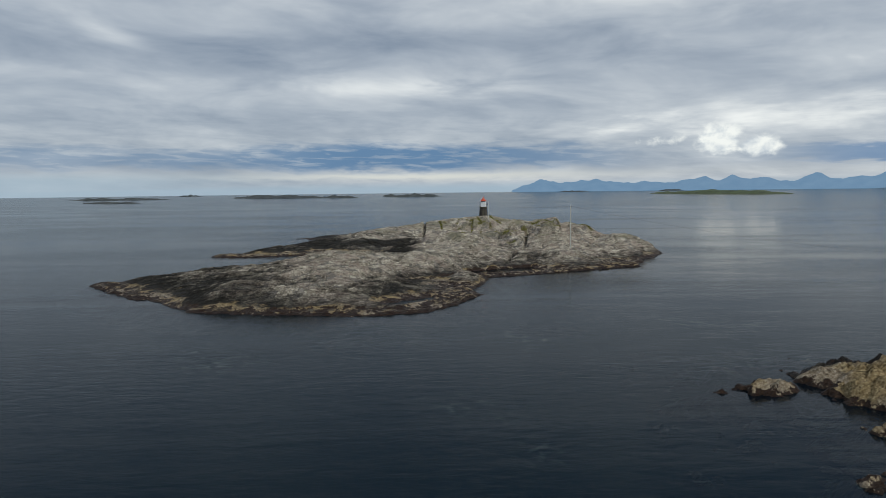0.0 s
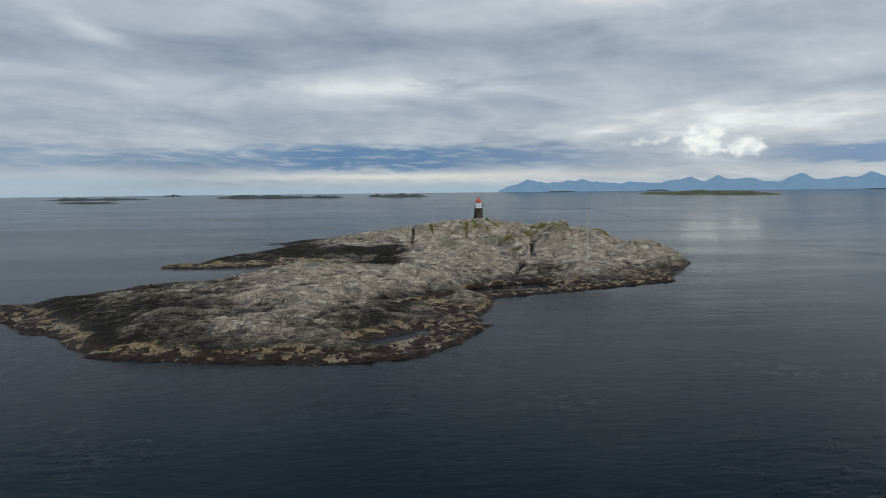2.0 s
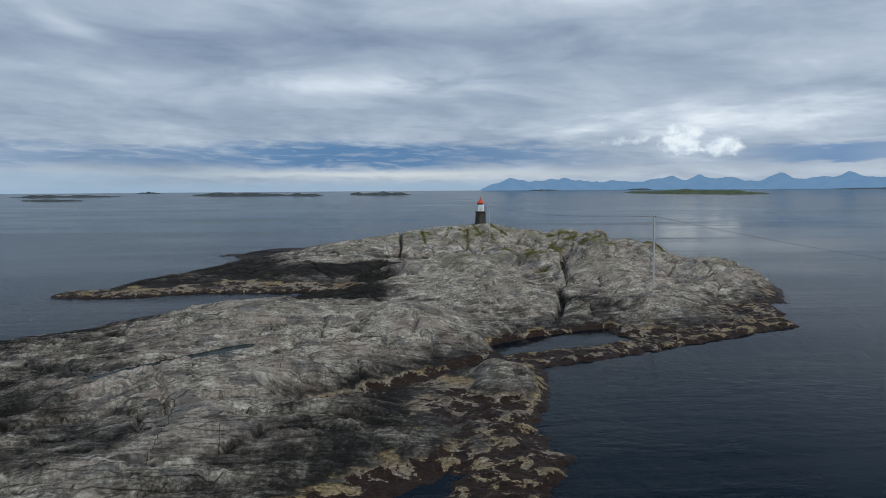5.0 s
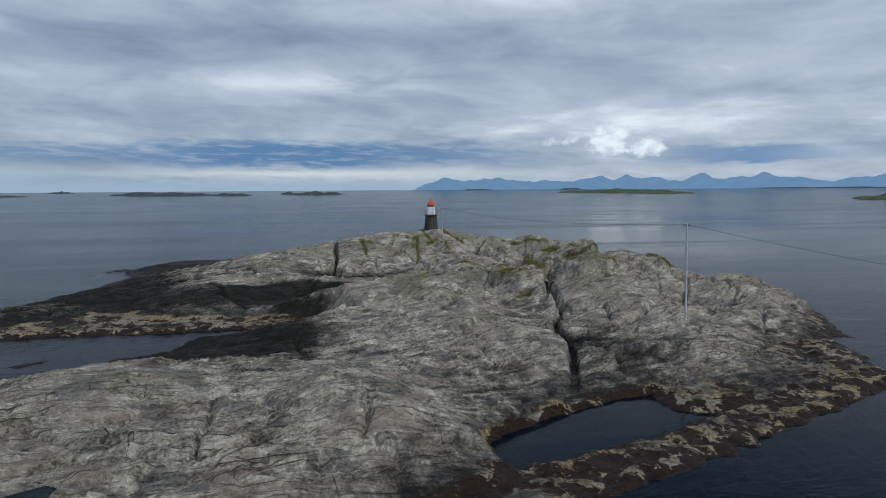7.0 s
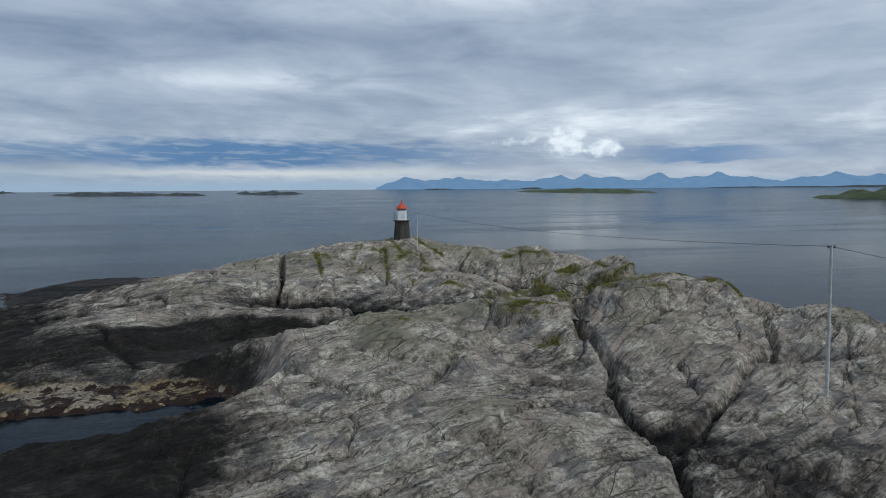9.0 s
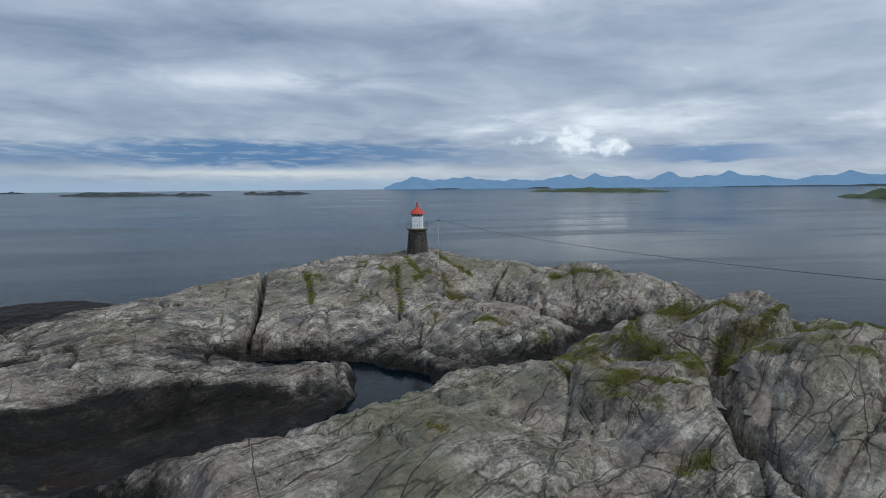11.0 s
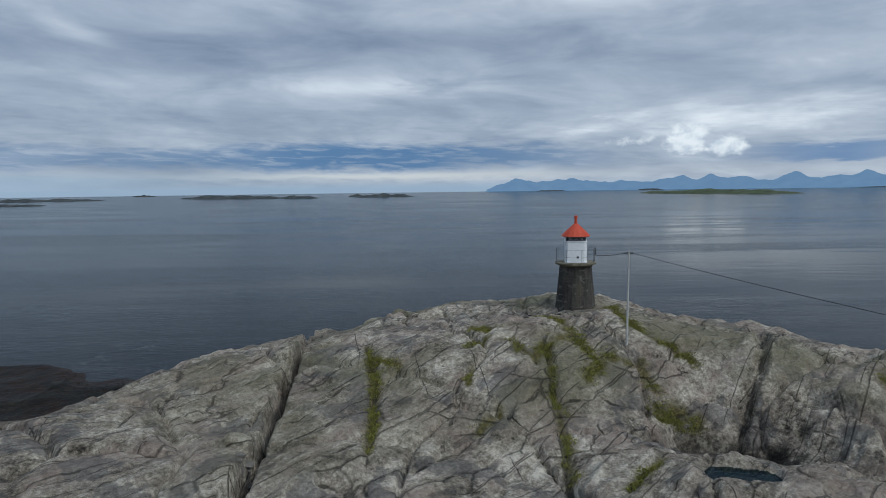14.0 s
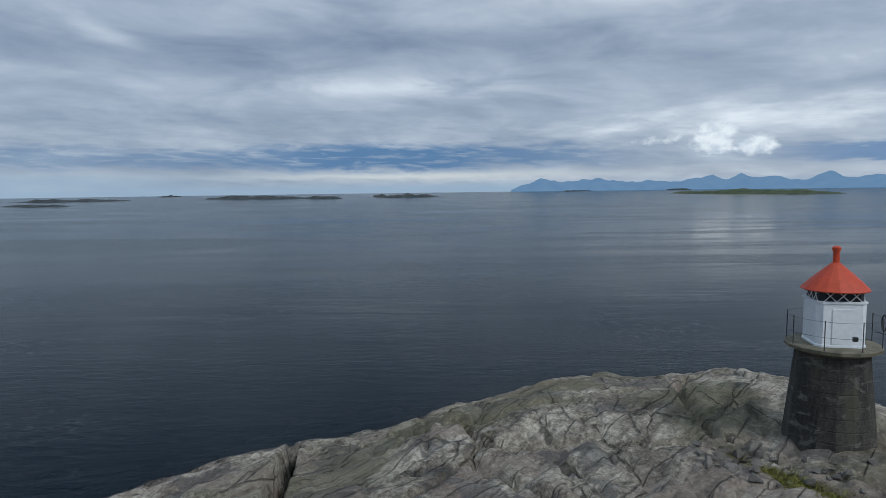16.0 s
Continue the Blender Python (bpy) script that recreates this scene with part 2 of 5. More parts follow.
    c1 = mix(t, black, streak, blackish)
    cream = ramp(t, speck, [(0.35, (0.10, 0.075, 0.05)), (0.5, (0.25, 0.20, 0.145)), (0.65, (0.44, 0.38, 0.30))])
    tan = mix(t, span(t, noise_tex(t, pos, 0.16, 3, 0.5), 0.42, 0.58, 0.15, 0.9), cream, ramp(t, speck, [(0.35, (0.10, 0.066, 0.028)), (0.5, (0.26, 0.185, 0.085)), (0.65, (0.44, 0.34, 0.18))]))
    patchy = noise_tex(t, pos, 0.75, 6, 0.68, 0.4)
    ochre = calc(t, "SUBTRACT", calc(t, "ADD", z, calc(t, "ADD", times(t, wob, 0.26), times(t, calc(t, "SUBTRACT", patchy, 0.5), 0.9))), attribute(t, "barnacle"))
    c2 = mix(t, span(t, ochre, 0.12, -0.12), c1, tan)
    weed = times(t, span(t, calc(t, "ADD", calc(t, "ADD", times(t, z, 0.30), patchy), times(t, speck, 0.20)), 0.750, 0.715), span(t, z, 0.75, 0.55), span(t, attribute(t, "barnacle"), -0.55, 0.0))
    c3 = mix(t, weed, c2, ramp(t, speck, [(0.35, (0.009, 0.0045, 0.0028)), (0.65, (0.044, 0.022, 0.0105))]))
    c4 = mix(t, times(t, attribute(t, "turf"), span(t, z, 1.2, 1.8), span(t, patch, 0.33, 0.45), 0.9), c3, ramp(t, speck, [(0.35, (0.030, 0.028, 0.008)), (0.52, (0.10, 0.085, 0.020)), (0.68, (0.17, 0.14, 0.04))]))
    open_joint = span(t, calc(t, "ADD", attribute(t, "joint"), times(t, calc(t, "SUBTRACT", speck, 0.5), 0.9)), 0.82, 1.0)
    split = calc(t, "MAXIMUM", split, times(t, open_joint, 0.7))
    c5 = mix(t, times(t, split, span(t, z, 0.4, 1.0), 0.95), c4, (0.018, 0.017, 0.014))
    c6 = mix(t, span(t, z, -0.15, -1.3), c5, (0.030, 0.032, 0.024))
    put(t, s.inputs["Base Color"], c6)
    put(t, s.inputs["Roughness"], span(t, z, 0.1, 1.0, 0.5, 0.9))
    s.inputs["Specular IOR Level"].default_value = 0.18
    broken = calc(t, "ADD", times(t, small.outputs["Distance"], -0.55), times(t, chips.outputs["Distance"], -0.22))
    deep = calc(t, "SUBTRACT", calc(t, "ADD", times(t, layer, 0.5), times(t, thin, 0.22)), times(t, split, 0.6))
    deep = calc(t, "ADD", deep, broken)
    bumped(t, s, calc(t, "ADD", deep, calc(t, "ADD", times(t, speck, 0.5), times(t, fine, 0.2))), 1.0, 0.30)
    return m


def water_material():
    m, t, s = material("sea_water")
    pos = t.nodes.new("ShaderNodeNewGeometry").outputs["Position"]
    swell = noise_tex(t, stretched(t, pos, 24.0, (0.05, 0.22, 1)), 1.0, 4, 0.5, 0.4)
    chop = noise_tex(t, stretched(t, pos, 20.0, (0.42, 1.1, 1)), 1.0, 4, 0.55, 0.5)
    calm = span(t, noise_tex(t, stretched(t, pos, 8.0, (0.006, 0.03, 1)), 1.0, 4, 0.55, 0.8), 0.36, 0.62)
    off = t.nodes.new("ShaderNodeVectorMath")
    off.operation = "DISTANCE"
    put(t, off.inputs[0], sized(t, pos, (1.0, 0.62, 1.0)))
    off.inputs[1].default_value = (125.0, 235.0, 0.0)
    slick = times(t, span(t, off.outputs["Value"], 150.0, 50.0), span(t, noise_tex(t, stretched(t, pos, 12.0, (0.007, 0.045, 1)), 1.0, 5, 0.6, 0.6), 0.46, 0.53))
    calm = times(t, calm, calc(t, "SUBTRACT", 1.0, slick))
    s.inputs["Base Color"].default_value = (0.0012, 0.0050, 0.0105, 1)
    s.inputs["IOR"].default_value = 1.24
    s.inputs["Specular Tint"].default_value = (0.60, 0.87, 1.0, 1)
    put(t, s.inputs["Roughness"], calc(t, "SUBTRACT", calc(t, "ADD", 0.07, times(t, calm, 0.05)), times(t, slick, 0.05)))
    ripple = noise_tex(t, stretched(t, pos, 20.0, (1.1, 3.4, 1)), 1.0, 3, 0.6, 0.3)
    chop = calc(t, "ADD", chop, times(t, ripple, 0.42))
    height = calc(t, "ADD", times(t, swell, times(t, calc(t, "SUBTRACT", 1.0, times(t, slick, 0.8)), 0.20)), times(t, times(t, chop, 0.27), calc(t, "ADD", 0.08, times(t, calm, 1.25))))
    bumped(t, s, height, 0.44, 0.42)
    clear = t.nodes.new("ShaderNodeBsdfTransparent")
    clear.inputs[0].default_value = (0.55, 0.75, 0.75, 1)
    both = t.nodes.new("ShaderNodeMixShader")
    both.inputs[0].default_value = 0.34
    put(t, both.inputs[1], s.outputs[0])
    put(t, both.inputs[2], clear.outputs[0])
    put(t, t.nodes["Material Output"].inputs[0], both.outputs[0])
    return m


def leaf_material(name, lo, hi):
    m, t, s = material(name)
    info = t.nodes.new("ShaderNodeNewGeometry")
    put(t, s.inputs["Base Color"], mix(t, info.outputs["Random Per Island"], lo, hi))
    s.inputs["Roughness"].default_value = 0.7
    return m


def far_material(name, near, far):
    """Land seen through miles of damp air: the haze is a painted, self-lit colour."""
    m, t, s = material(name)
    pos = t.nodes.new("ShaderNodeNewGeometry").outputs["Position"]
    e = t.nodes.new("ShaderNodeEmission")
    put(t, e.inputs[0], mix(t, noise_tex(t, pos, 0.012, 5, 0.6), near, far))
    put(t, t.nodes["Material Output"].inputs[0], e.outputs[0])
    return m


ROCK, WATER = rock_material(), water_material()
GRASS = leaf_material("salt_grass", (0.115, 0.085, 0.016), (0.25, 0.26, 0.036))
WEED = leaf_material("bladder_wrack", (0.014, 0.008, 0.004), (0.075, 0.04, 0.014))
WHITE = plain("white_iron", (0.86, 0.86, 0.85), 0.45, 0, 0.05)
RED = plain("red_paint", (0.53, 0.058, 0.013), 0.5, 0, 0.1)
SLAB = plain("mossy_concrete", (0.17, 0.15, 0.10), 0.9, 0, 0.3, 2.5)


def masonry_material():
    """Sooty weathered stone: dark brown-grey with worn pale scrapes, damp runs and mossy spots."""
    m, t, s = material("sooty_masonry")
    pos = t.nodes.new("ShaderNodeTexCoord").outputs["Object"]
    runs = noise_tex(t, sized(t, pos, (2.2, 2.2, 0.45)), 1.0, 5, 0.6, 0.4)
    worn = noise_tex(t, sized(t, pos, (1.0, 1.0, 2.2)), 1.4, 6, 0.65, 0.6)
    grit = noise_tex(t, pos, 14.0, 4, 0.7)
    base = ramp(t, calc(t, "ADD", times(t, runs, 0.6), times(t, grit, 0.4)), [(0.36, (0.016, 0.014, 0.012)), (0.5, (0.048, 0.042, 0.034)), (0.64, (0.10, 0.088, 0.07))])
    pale = mix(t, times(t, span(t, worn, 0.55, 0.66), 0.7), base, (0.17, 0.155, 0.13))
    put(t, s.inputs["Base Color"], mix(t, times(t, span(t, runs, 0.57, 0.68), 0.5), pale, (0.075, 0.070, 0.032)))
    s.inputs["Roughness"].default_value = 0.92
    bumped(t, s, calc(t, "ADD", worn, grit), 0.6, 0.03)
    return m


IRON = plain("dark_iron", (0.045, 0.045, 0.045), 0.6, 0.4, 0.2)
GLASSY = plain("lantern_glass", (0.02, 0.025, 0.03), 0.08, 0, 0.1)
STONE = masonry_material()
POLE = plain("weathered_pole", (0.50, 0.49, 0.45), 0.8, 0, 0.2, 3.0)
CABLE = plain("cable_black", (0.03, 0.03, 0.03), 0.6)
# even blue emission stands in for the haze over the range
MOUNTAIN = far_material("painted_haze_mountain", (0.125, 0.215, 0.335), (0.19, 0.29, 0.405))
TURF = plain("islet_rock_turf", (0.052, 0.058, 0.055), 0.95, 0, 0.35, 0.05)
GREEN = plain("islet_grass", (0.062, 0.078, 0.028), 0.95, 0, 0.35, 0.06)


def seabed_material():
    m, t, s = material("weedy_sea_bed")
    pos = t.nodes.new("ShaderNodeNewGeometry").outputs["Position"]
    where = span(t, noise_tex(t, pos, 0.045, 3, 0.5), 0.54, 0.66)
    fronds = span(t, noise_tex(t, pos, 0.8, 5, 0.65, 0.8), 0.50, 0.68)
    put(t, s.inputs["Base Color"], mix(t, times(t, where, fronds), (0.010, 0.017, 0.018), (0.13, 0.145, 0.10)))
    s.inputs["Roughness"].default_value = 0.95
    return m


SEABED = seabed_material()

# ---- mesh helpers ----


def part(name, bm, mat, parent=None, label="", smooth=False):
    me = bpy.data.meshes.new(name)
    bm.to_mesh(me)
    bm.free()
    me.materials.append(mat)
    if smooth:
        me.polygons.foreach_set("use_smooth", [True] * len(me.polygons))
    ob = new(name, me)
    ob.parent = parent
    return tagged(ob, label)


def thing(name, place, label, category, group="", turn=0.0):
    ob = new(name)
    ob.empty_display_size = 0.3
    ob.matrix_world = pose(*place, 0, 0, turn)
    return tagged(ob, label, category, group)


def tube(bm, points, radius, sides=8, taper=1.0):
    """A round bar along points."""
    pts = [Vector(p) for p in points]
    rings = []
    for i, p in enumerate(pts):
        way = (pts[min(i + 1, len(pts) - 1)] - pts[max(i - 1, 0)]).normalized()
        side = way.orthogonal().normalized()
        up = way.cross(side)
        r = radius * (1 + (taper - 1) * i / max(1, len(pts) - 1))
        rings.append([bm.verts.new(p + r * (math.cos(a) * side + math.sin(a) * up)) for a in [2 * math.pi * k / sides for k in range(sides)]])
    for a, b in zip(rings, rings[1:]):
        for k in range(sides):
            bm.faces.new((a[k], a[(k + 1) % sides], b[(k + 1) % sides], b[k]))
    bm.faces.new(rings[0][::-1])
    bm.faces.new(rings[-1])
    return bm


def lathe(bm, plan, profile):
    """Rings of the shape plan(r) at heights; profile: (scale, z) rows."""
    rings = [[bm.verts.new((x, y, z)) for x, y in plan(s)] for s, z in profile]
    n = len(rings[0])
    for a, b in zip(rings, rings[1:]):
        for k in range(n):
            bm.faces.new((a[k], a[(k + 1) % n], b[(k + 1) % n], b[k]))
    bm.faces.new(rings[0][::-1])
    bm.faces.new(rings[-1])
    return bm


def round_plan(sides, turn=0.0):
    return lambda r: [(r * math.cos(turn + 2 * math.pi * k / sides), r * math.sin(turn + 2 * math.pi * k / sides)) for k in range(sides)]


def chamfered(c):
    """A square with cut corners, half-width r, corner cut c of it."""
    def plan(r):
        k = r * (1 - c)
        return [(r, -k), (r, k), (k, r), (-k, r), (-r, k), (-r, -k), (-k, -r), (k, -r)]
    return plan


def box(bm, lo, hi):
    vs = [bm.verts.new((x, y, z)) for z in (lo[2], hi[2]) for x, y in ((lo[0], lo[1]), (hi[0], lo[1]), (hi[0], hi[1]), (lo[0], hi[1]))]
    for f in ((3, 2, 1, 0), (4, 5, 6, 7), (0, 1, 5, 4), (1, 2, 6, 5), (2, 3, 7, 6), (3, 0, 4, 7)):
        bm.faces.new([vs[i] for i in f])
    return bm


# ---- the shape of the rock ----
LATTICE = np.random.RandomState(7).rand(256, 256) * 2 * np.pi


def grad(x, y):
    """Gradient noise, about -0.7 to 0.7."""
    xi, yi = np.floor(x).astype(int), np.floor(y).astype(int)
    xf, yf = x - xi, y - yi
    u, v = xf * xf * xf * (xf * (xf * 6 - 15) + 10), yf * yf * yf * (yf * (yf * 6 - 15) + 10)
    def corner(i, j):
        a = LATTICE[(xi + i) & 255, (yi + j) & 255]
        return np.cos(a) * (xf - i) + np.sin(a) * (yf - j)
    return (corner(0, 0) * (1 - u) + corner(1, 0) * u) * (1 - v) + (corner(0, 1) * (1 - u) + corner(1, 1) * u) * v


def fractal(x, y, octaves=4, gain=0.5):
    out, amp = 0, 1.0
    for k in range(octaves):
        out = out + amp * grad(x * 2**k + 17.3 * k, y * 2**k - 9.1 * k)
        amp *= gain
    return out


CELLS = np.random.RandomState(11).rand(128, 128, 3)


def blocks(x, y):
    """Cellular joints: distance to the nearest joint, and a random number per block."""
    xi, yi = np.floor(x).astype(int), np.floor(y).astype(int)
    d1, d2, tag = np.full(x.shape, 9.0), np.full(x.shape, 9.0), np.zeros(x.shape)
    for i in (-1, 0, 1):
        for j in (-1, 0, 1):
            c = CELLS[(xi + i) & 127, (yi + j) & 127]
            d = np.hypot(xi + i + c[..., 0] - x, yi + j + c[..., 1] - y)
            near = d < d1
            d2 = np.where(near, d1, np.minimum(d2, d))
            tag = np.where(near, c[..., 2], tag)
            d1 = np.where(near, d, d1)
    return d2 - d1, tag


TILTS = np.random.RandomState(23).rand(128, 128, 2) - 0.5


def facets(x, y):
    """Broken faces: each cell of the rock is a plane with a slope of its own."""
    xi, yi = np.floor(x).astype(int), np.floor(y).astype(int)
    best, out = np.full(x.shape, 9.0), np.zeros(x.shape)
    for i in (-1, 0, 1):
        for j in (-1, 0, 1):
            k, m = (xi + i + 50) & 127, (yi + j + 20) & 127
            dx, dy = x - xi - i - CELLS[k, m, 0], y - yi - j - CELLS[k, m, 1]
            d = np.hypot(dx, dy)
            near = d < best
            out = np.where(near, dx * TILTS[k, m, 0] + dy * TILTS[k, m, 1] + 0.25 * TILTS[m, k, 0], out)
            best = np.where(near, d, best)
    return out


def from_line(x, y, line):
    """Distance to a polyline; 99 where it is far off."""
    ax, ay = np.array(line).T
    near = (x > ax.min() - 16) & (x < ax.max() + 16) & (y > ay.min() - 16) & (y < ay.max() + 16)
    out = np.full(x.shape, 99.0)
    x, y = x[near], y[near]
    best = np.full(x.shape, 1e9)
    for (ax, ay), (bx, by) in zip(line, line[1:]):
        dx, dy = bx - ax, by - ay
        k = np.clip(((x - ax) * dx + (y - ay) * dy) / (dx * dx + dy * dy + 1e-9), 0, 1)
        best = np.minimum(best, np.hypot(x - ax - k * dx, y - ay - k * dy))
    out[near] = best
    return out


def step(v, lo, hi):
    k = np.clip((v - lo) / (hi - lo), 0, 1)
    return k * k * (3 - 2 * k)


# rounded backs of rock: centre x, y, half-lengths along and across, turn in degrees, height
SOUTH_BACKS_A = [
    (-31.4, 62.7, 6.6, 5.4, 5, -0.72),
    (-46.1, 69.0, 5.9, 5.3, 79, -0.53),
    (-4.9, 75.9, 9.2, 3.9, 59, 1.10),
    (-57.6, 81.0, 6.1, 5.8, 67, -0.70),
    (-36.4, 87.4, 18.3, 10.2, 149, 2.41),
    (-33.8, 89.3, 4.2, 6.1, 69, -0.82),
    (-70.4, 89.4, 5.8, 7.3, 26, -0.80),
    (13.1, 91.3, 6.5, 6.3, 20, -0.91),
]
SOUTH_BACKS_B = [
    (-14.9, 96.0, 13.1, 18.2, 137, 4.29),
    (29.1, 102.4, 6.4, 5.4, 44, -0.77),
    (-0.9, 104.3, 10.1, 3.8, 29, -1.80),
    (-63.3, 111.7, 11.9, 5.5, 44, -1.00),
    (-30.1, 116.0, 27.5, 11.0, 31, 2.99),
    (-5.5, 119.1, 12.6, 4.3, 163, -1.57),
    (29.0, 124.9, 14.3, 9.9, 67, 2.89),
    (-20.5, 125.2, 4.3, 7.3, 164, 2.85),
]
SOUTH_BACKS = SOUTH_BACKS_A + SOUTH_BACKS_B
MIDDLE_BACKS_A = [
    (14.0, 128.6, 10.3, 4.9, 84, -1.58),
    (53.8, 130.4, 6.2, 7.8, 49, -1.21),
    (-48.7, 132.1, 7.6, 3.9, 45, -0.88),
    (-64.1, 134.9, 6.0, 5.1, 3, -0.54),
    (-33.7, 135.3, 4.4, 3.8, 34, 1.66),
    (42.4, 140.3, 6.3, 4.1, 61, 1.66),
    (15.1, 144.3, 31.1, 13.0, 61, 4.83),
    (-52.7, 145.4, 7.9, 5.9, 45, 1.44),
]
MIDDLE_BACKS_B = [
    (-2.6, 147.0, 5.0, 7.7, 104, 2.63),
    (27.6, 149.6, 6.9, 4.2, 9, 2.18),
    (-23.9, 157.2, 5.1, 7.1, 159, 2.23),
    (10.5, 159.0, 5.2, 5.9, 3, 1.90),
    (-34.6, 159.6, 12.1, 18.4, 136, 3.31),
    (26.2, 161.8, 25.2, 6.7, 132, 4.16),
    (-9.3, 163.5, 5.9, 3.5, 25, 2.56),
    (23.3, 172.3, 8.2, 4.4, 19, -4.45),
]
MIDDLE_BACKS = MIDDLE_BACKS_A + MIDDLE_BACKS_B
NORTH_BACKS = [
    (-18.7, 176.1, 4.6, 9.1, 37, 2.56),
    (-55.6, 178.8, 12.8, 6.1, 64, -1.26),
    (-5.4, 182.0, 4.0, 8.4, 91, 2.38),
    (4.6, 185.2, 3.9, 3.9, 42, -1.94),
    (47.3, 187.4, 6.8, 13.8, 10, -1.30),
    (28.0, 188.0, 5.1, 4.3, 73, 2.83),
    (-17.8, 194.9, 24.7, 12.0, 33, 4.50),
    (11.4, 199.1, 8.5, 7.4, 69, 2.12),
    (12.0, 200.0, 16.9, 14.9, 118, 4.79),
    (-17.4, 200.6, 6.3, 3.8, 62, 0.67),
    (38.2, 216.5, 5.7, 7.8, 17, -0.75),
    (-21.7, 221.8, 6.8, 5.5, 51, -0.67),
    (18.1, 229.3, 7.5, 8.6, 67, -0.98),
    (-0.8, 230.7, 6.4, 6.6, 84, -0.77),
]
MOUNDS = SOUTH_BACKS + MIDDLE_BACKS + NORTH_BACKS

# slabs and blocks with steep sides: centre, half-lengths, turn, height, sharpness of the edge
SLABS_A = [
    (27.5, 152.5, 9.5, 5.6, 6, 1.1, 0.16),
    (22.0, 158.5, 6.0, 4.5, 40, 0.6, 0.25),
    (25.8, 187.0, 5.0, 4.2, 20, 1.5, 0.30),
    (43.0, 142.5, 6.0, 4.2, 0, 0.8, 0.30),
    (-9.0, 164.6, 6.5, 2.6, 25, 0.6, 0.35),
    (12.0, 150.5, 6.0, 6.0, 20, 0.6, 0.14),
    (1.2, 95.5, 2.4, 3.4, -20, 0.7, 0.45),
    (21.0, 135.0, 5.0, 8.0, 25, 0.25, 0.2),
    (16.0, 151.5, 3.6, 3.8, 20, 0.9, 0.10),
]
SLABS_B = [
    (23.0, 157.0, 5.0, 3.0, -22, 1.9, 0.10),
    (22.8, 148.8, 2.6, 3.0, 10, 0.9, 0.15),
    (14.5, 132.5, 1.6, 3.4, 20, 0.4, 0.3),
    (28.5, 134.5, 5.0, 3.6, 15, 0.45, 0.25),
    (38.5, 140.0, 3.6, 2.6, -20, 0.6, 0.3),
    (30.5, 141.0, 3.8, 2.4, 30, 0.4, 0.25),
    (36.5, 150.0, 4.0, 3.0, 10, 0.7, 0.2),
    (13.5, 153.5, 5.5, 4.2, 20, 0.5, 0.12),
    (-12.5, 181.0, 4.0, 6.0, 10, 0.35, 0.12),
]
SLABS = SLABS_A + SLABS_B
# lesser knolls and dips on top of them
KNOLLS = []
KNOLLS += [
    (40, 188, 7.0, 5.0, 60, 3.67),
    (22, 194, 3.5, 5.0, 90, 2.53),
    (12, 210, 7.0, 5.0, 150, 2.71),
    (22, 154, 7.0, 5.0, 0, -2.31),
    (36, 212, 7.0, 5.0, 30, 1.68),
    (50, 200, 3.5, 5.0, 60, 1.67),
    (24, 184, 3.5, 5.0, 30, -1.81),
    (6, 224, 7.0, 3.5, 60, 1.78),
    (-26, 198, 7.0, 3.5, 30, -1.34),
    (26, 204, 3.5, 3.5, 0, 1.35),
    (34, 132, 2.5, 5.0, 90, 1.38),
    (10, 150, 2.5, 2.5, 0, -1.43),
    (36, 152, 7.0, 2.5, 120, -1.20),
]
KNOLLS += [
    (-10, 146, 7.0, 5.0, 0, 0.96),
    (32, 186, 2.5, 3.5, 150, 1.13),
    (24, 140, 2.5, 3.5, 150, 1.14),
    (16, 188, 2.5, 2.5, 0, -1.15),
    (-16, 106, 7.0, 2.5, 0, 1.04),
    (6, 142, 2.5, 3.5, 30, 1.10),
    (-38, 208, 7.0, 5.0, 30, 0.85),
    (14, 172, 2.5, 5.0, 150, -1.08),
    (10, 202, 2.5, 3.5, 150, -0.83),
    (-2, 210, 2.5, 3.5, 0, 0.96),
    (20, 162, 2.5, 5.0, 0, 0.68),
    (28, 162, 2.5, 5.0, 0, -0.82),
]
KNOLLS += [
    (-2, 168, 2.5, 3.5, 90, 0.87),
    (8, 124, 7.0, 3.5, 150, 0.78),
    (-8, 198, 7.0, 5.0, 150, 0.52),
    (-14, 172, 2.5, 3.5, 120, -0.92),
    (-2, 116, 7.0, 5.0, 120, -0.56),
    (42, 194, 2.5, 5.0, 60, -0.68),
    (22, 128, 2.5, 5.0, 60, -0.71),
    (-22, 132, 2.5, 3.5, 150, 0.85),
    (22, 194, 2.5, 5.0, 150, 0.48),
    (8, 210, 7.0, 2.5, 0, -0.54),
    (12, 196, 2.5, 5.0, 150, 0.45),
    (38, 180, 3.5, 3.5, 0, -0.68),
]
KNOLLS += [
    (-38, 208, 5.0, 5.0, 0, 1.00),
    (26, 192, 2.5, 2.5, 0, -0.93),
    (44, 188, 7.0, 5.0, 150, 0.64),
    (8, 204, 7.0, 2.5, 30, -0.61),
    (-24, 196, 7.0, 2.5, 60, -0.68),
    (0, 168, 2.5, 2.5, 0, 0.81),
    (26, 200, 2.5, 3.5, 120, 0.80),
    (8, 152, 2.5, 2.5, 0, -0.82),
    (14, 188, 2.5, 2.5, 0, -0.74),
    (18, 120, 2.5, 5.0, 90, 0.64),
    (14, 168, 2.5, 3.5, 0, -0.80),
]
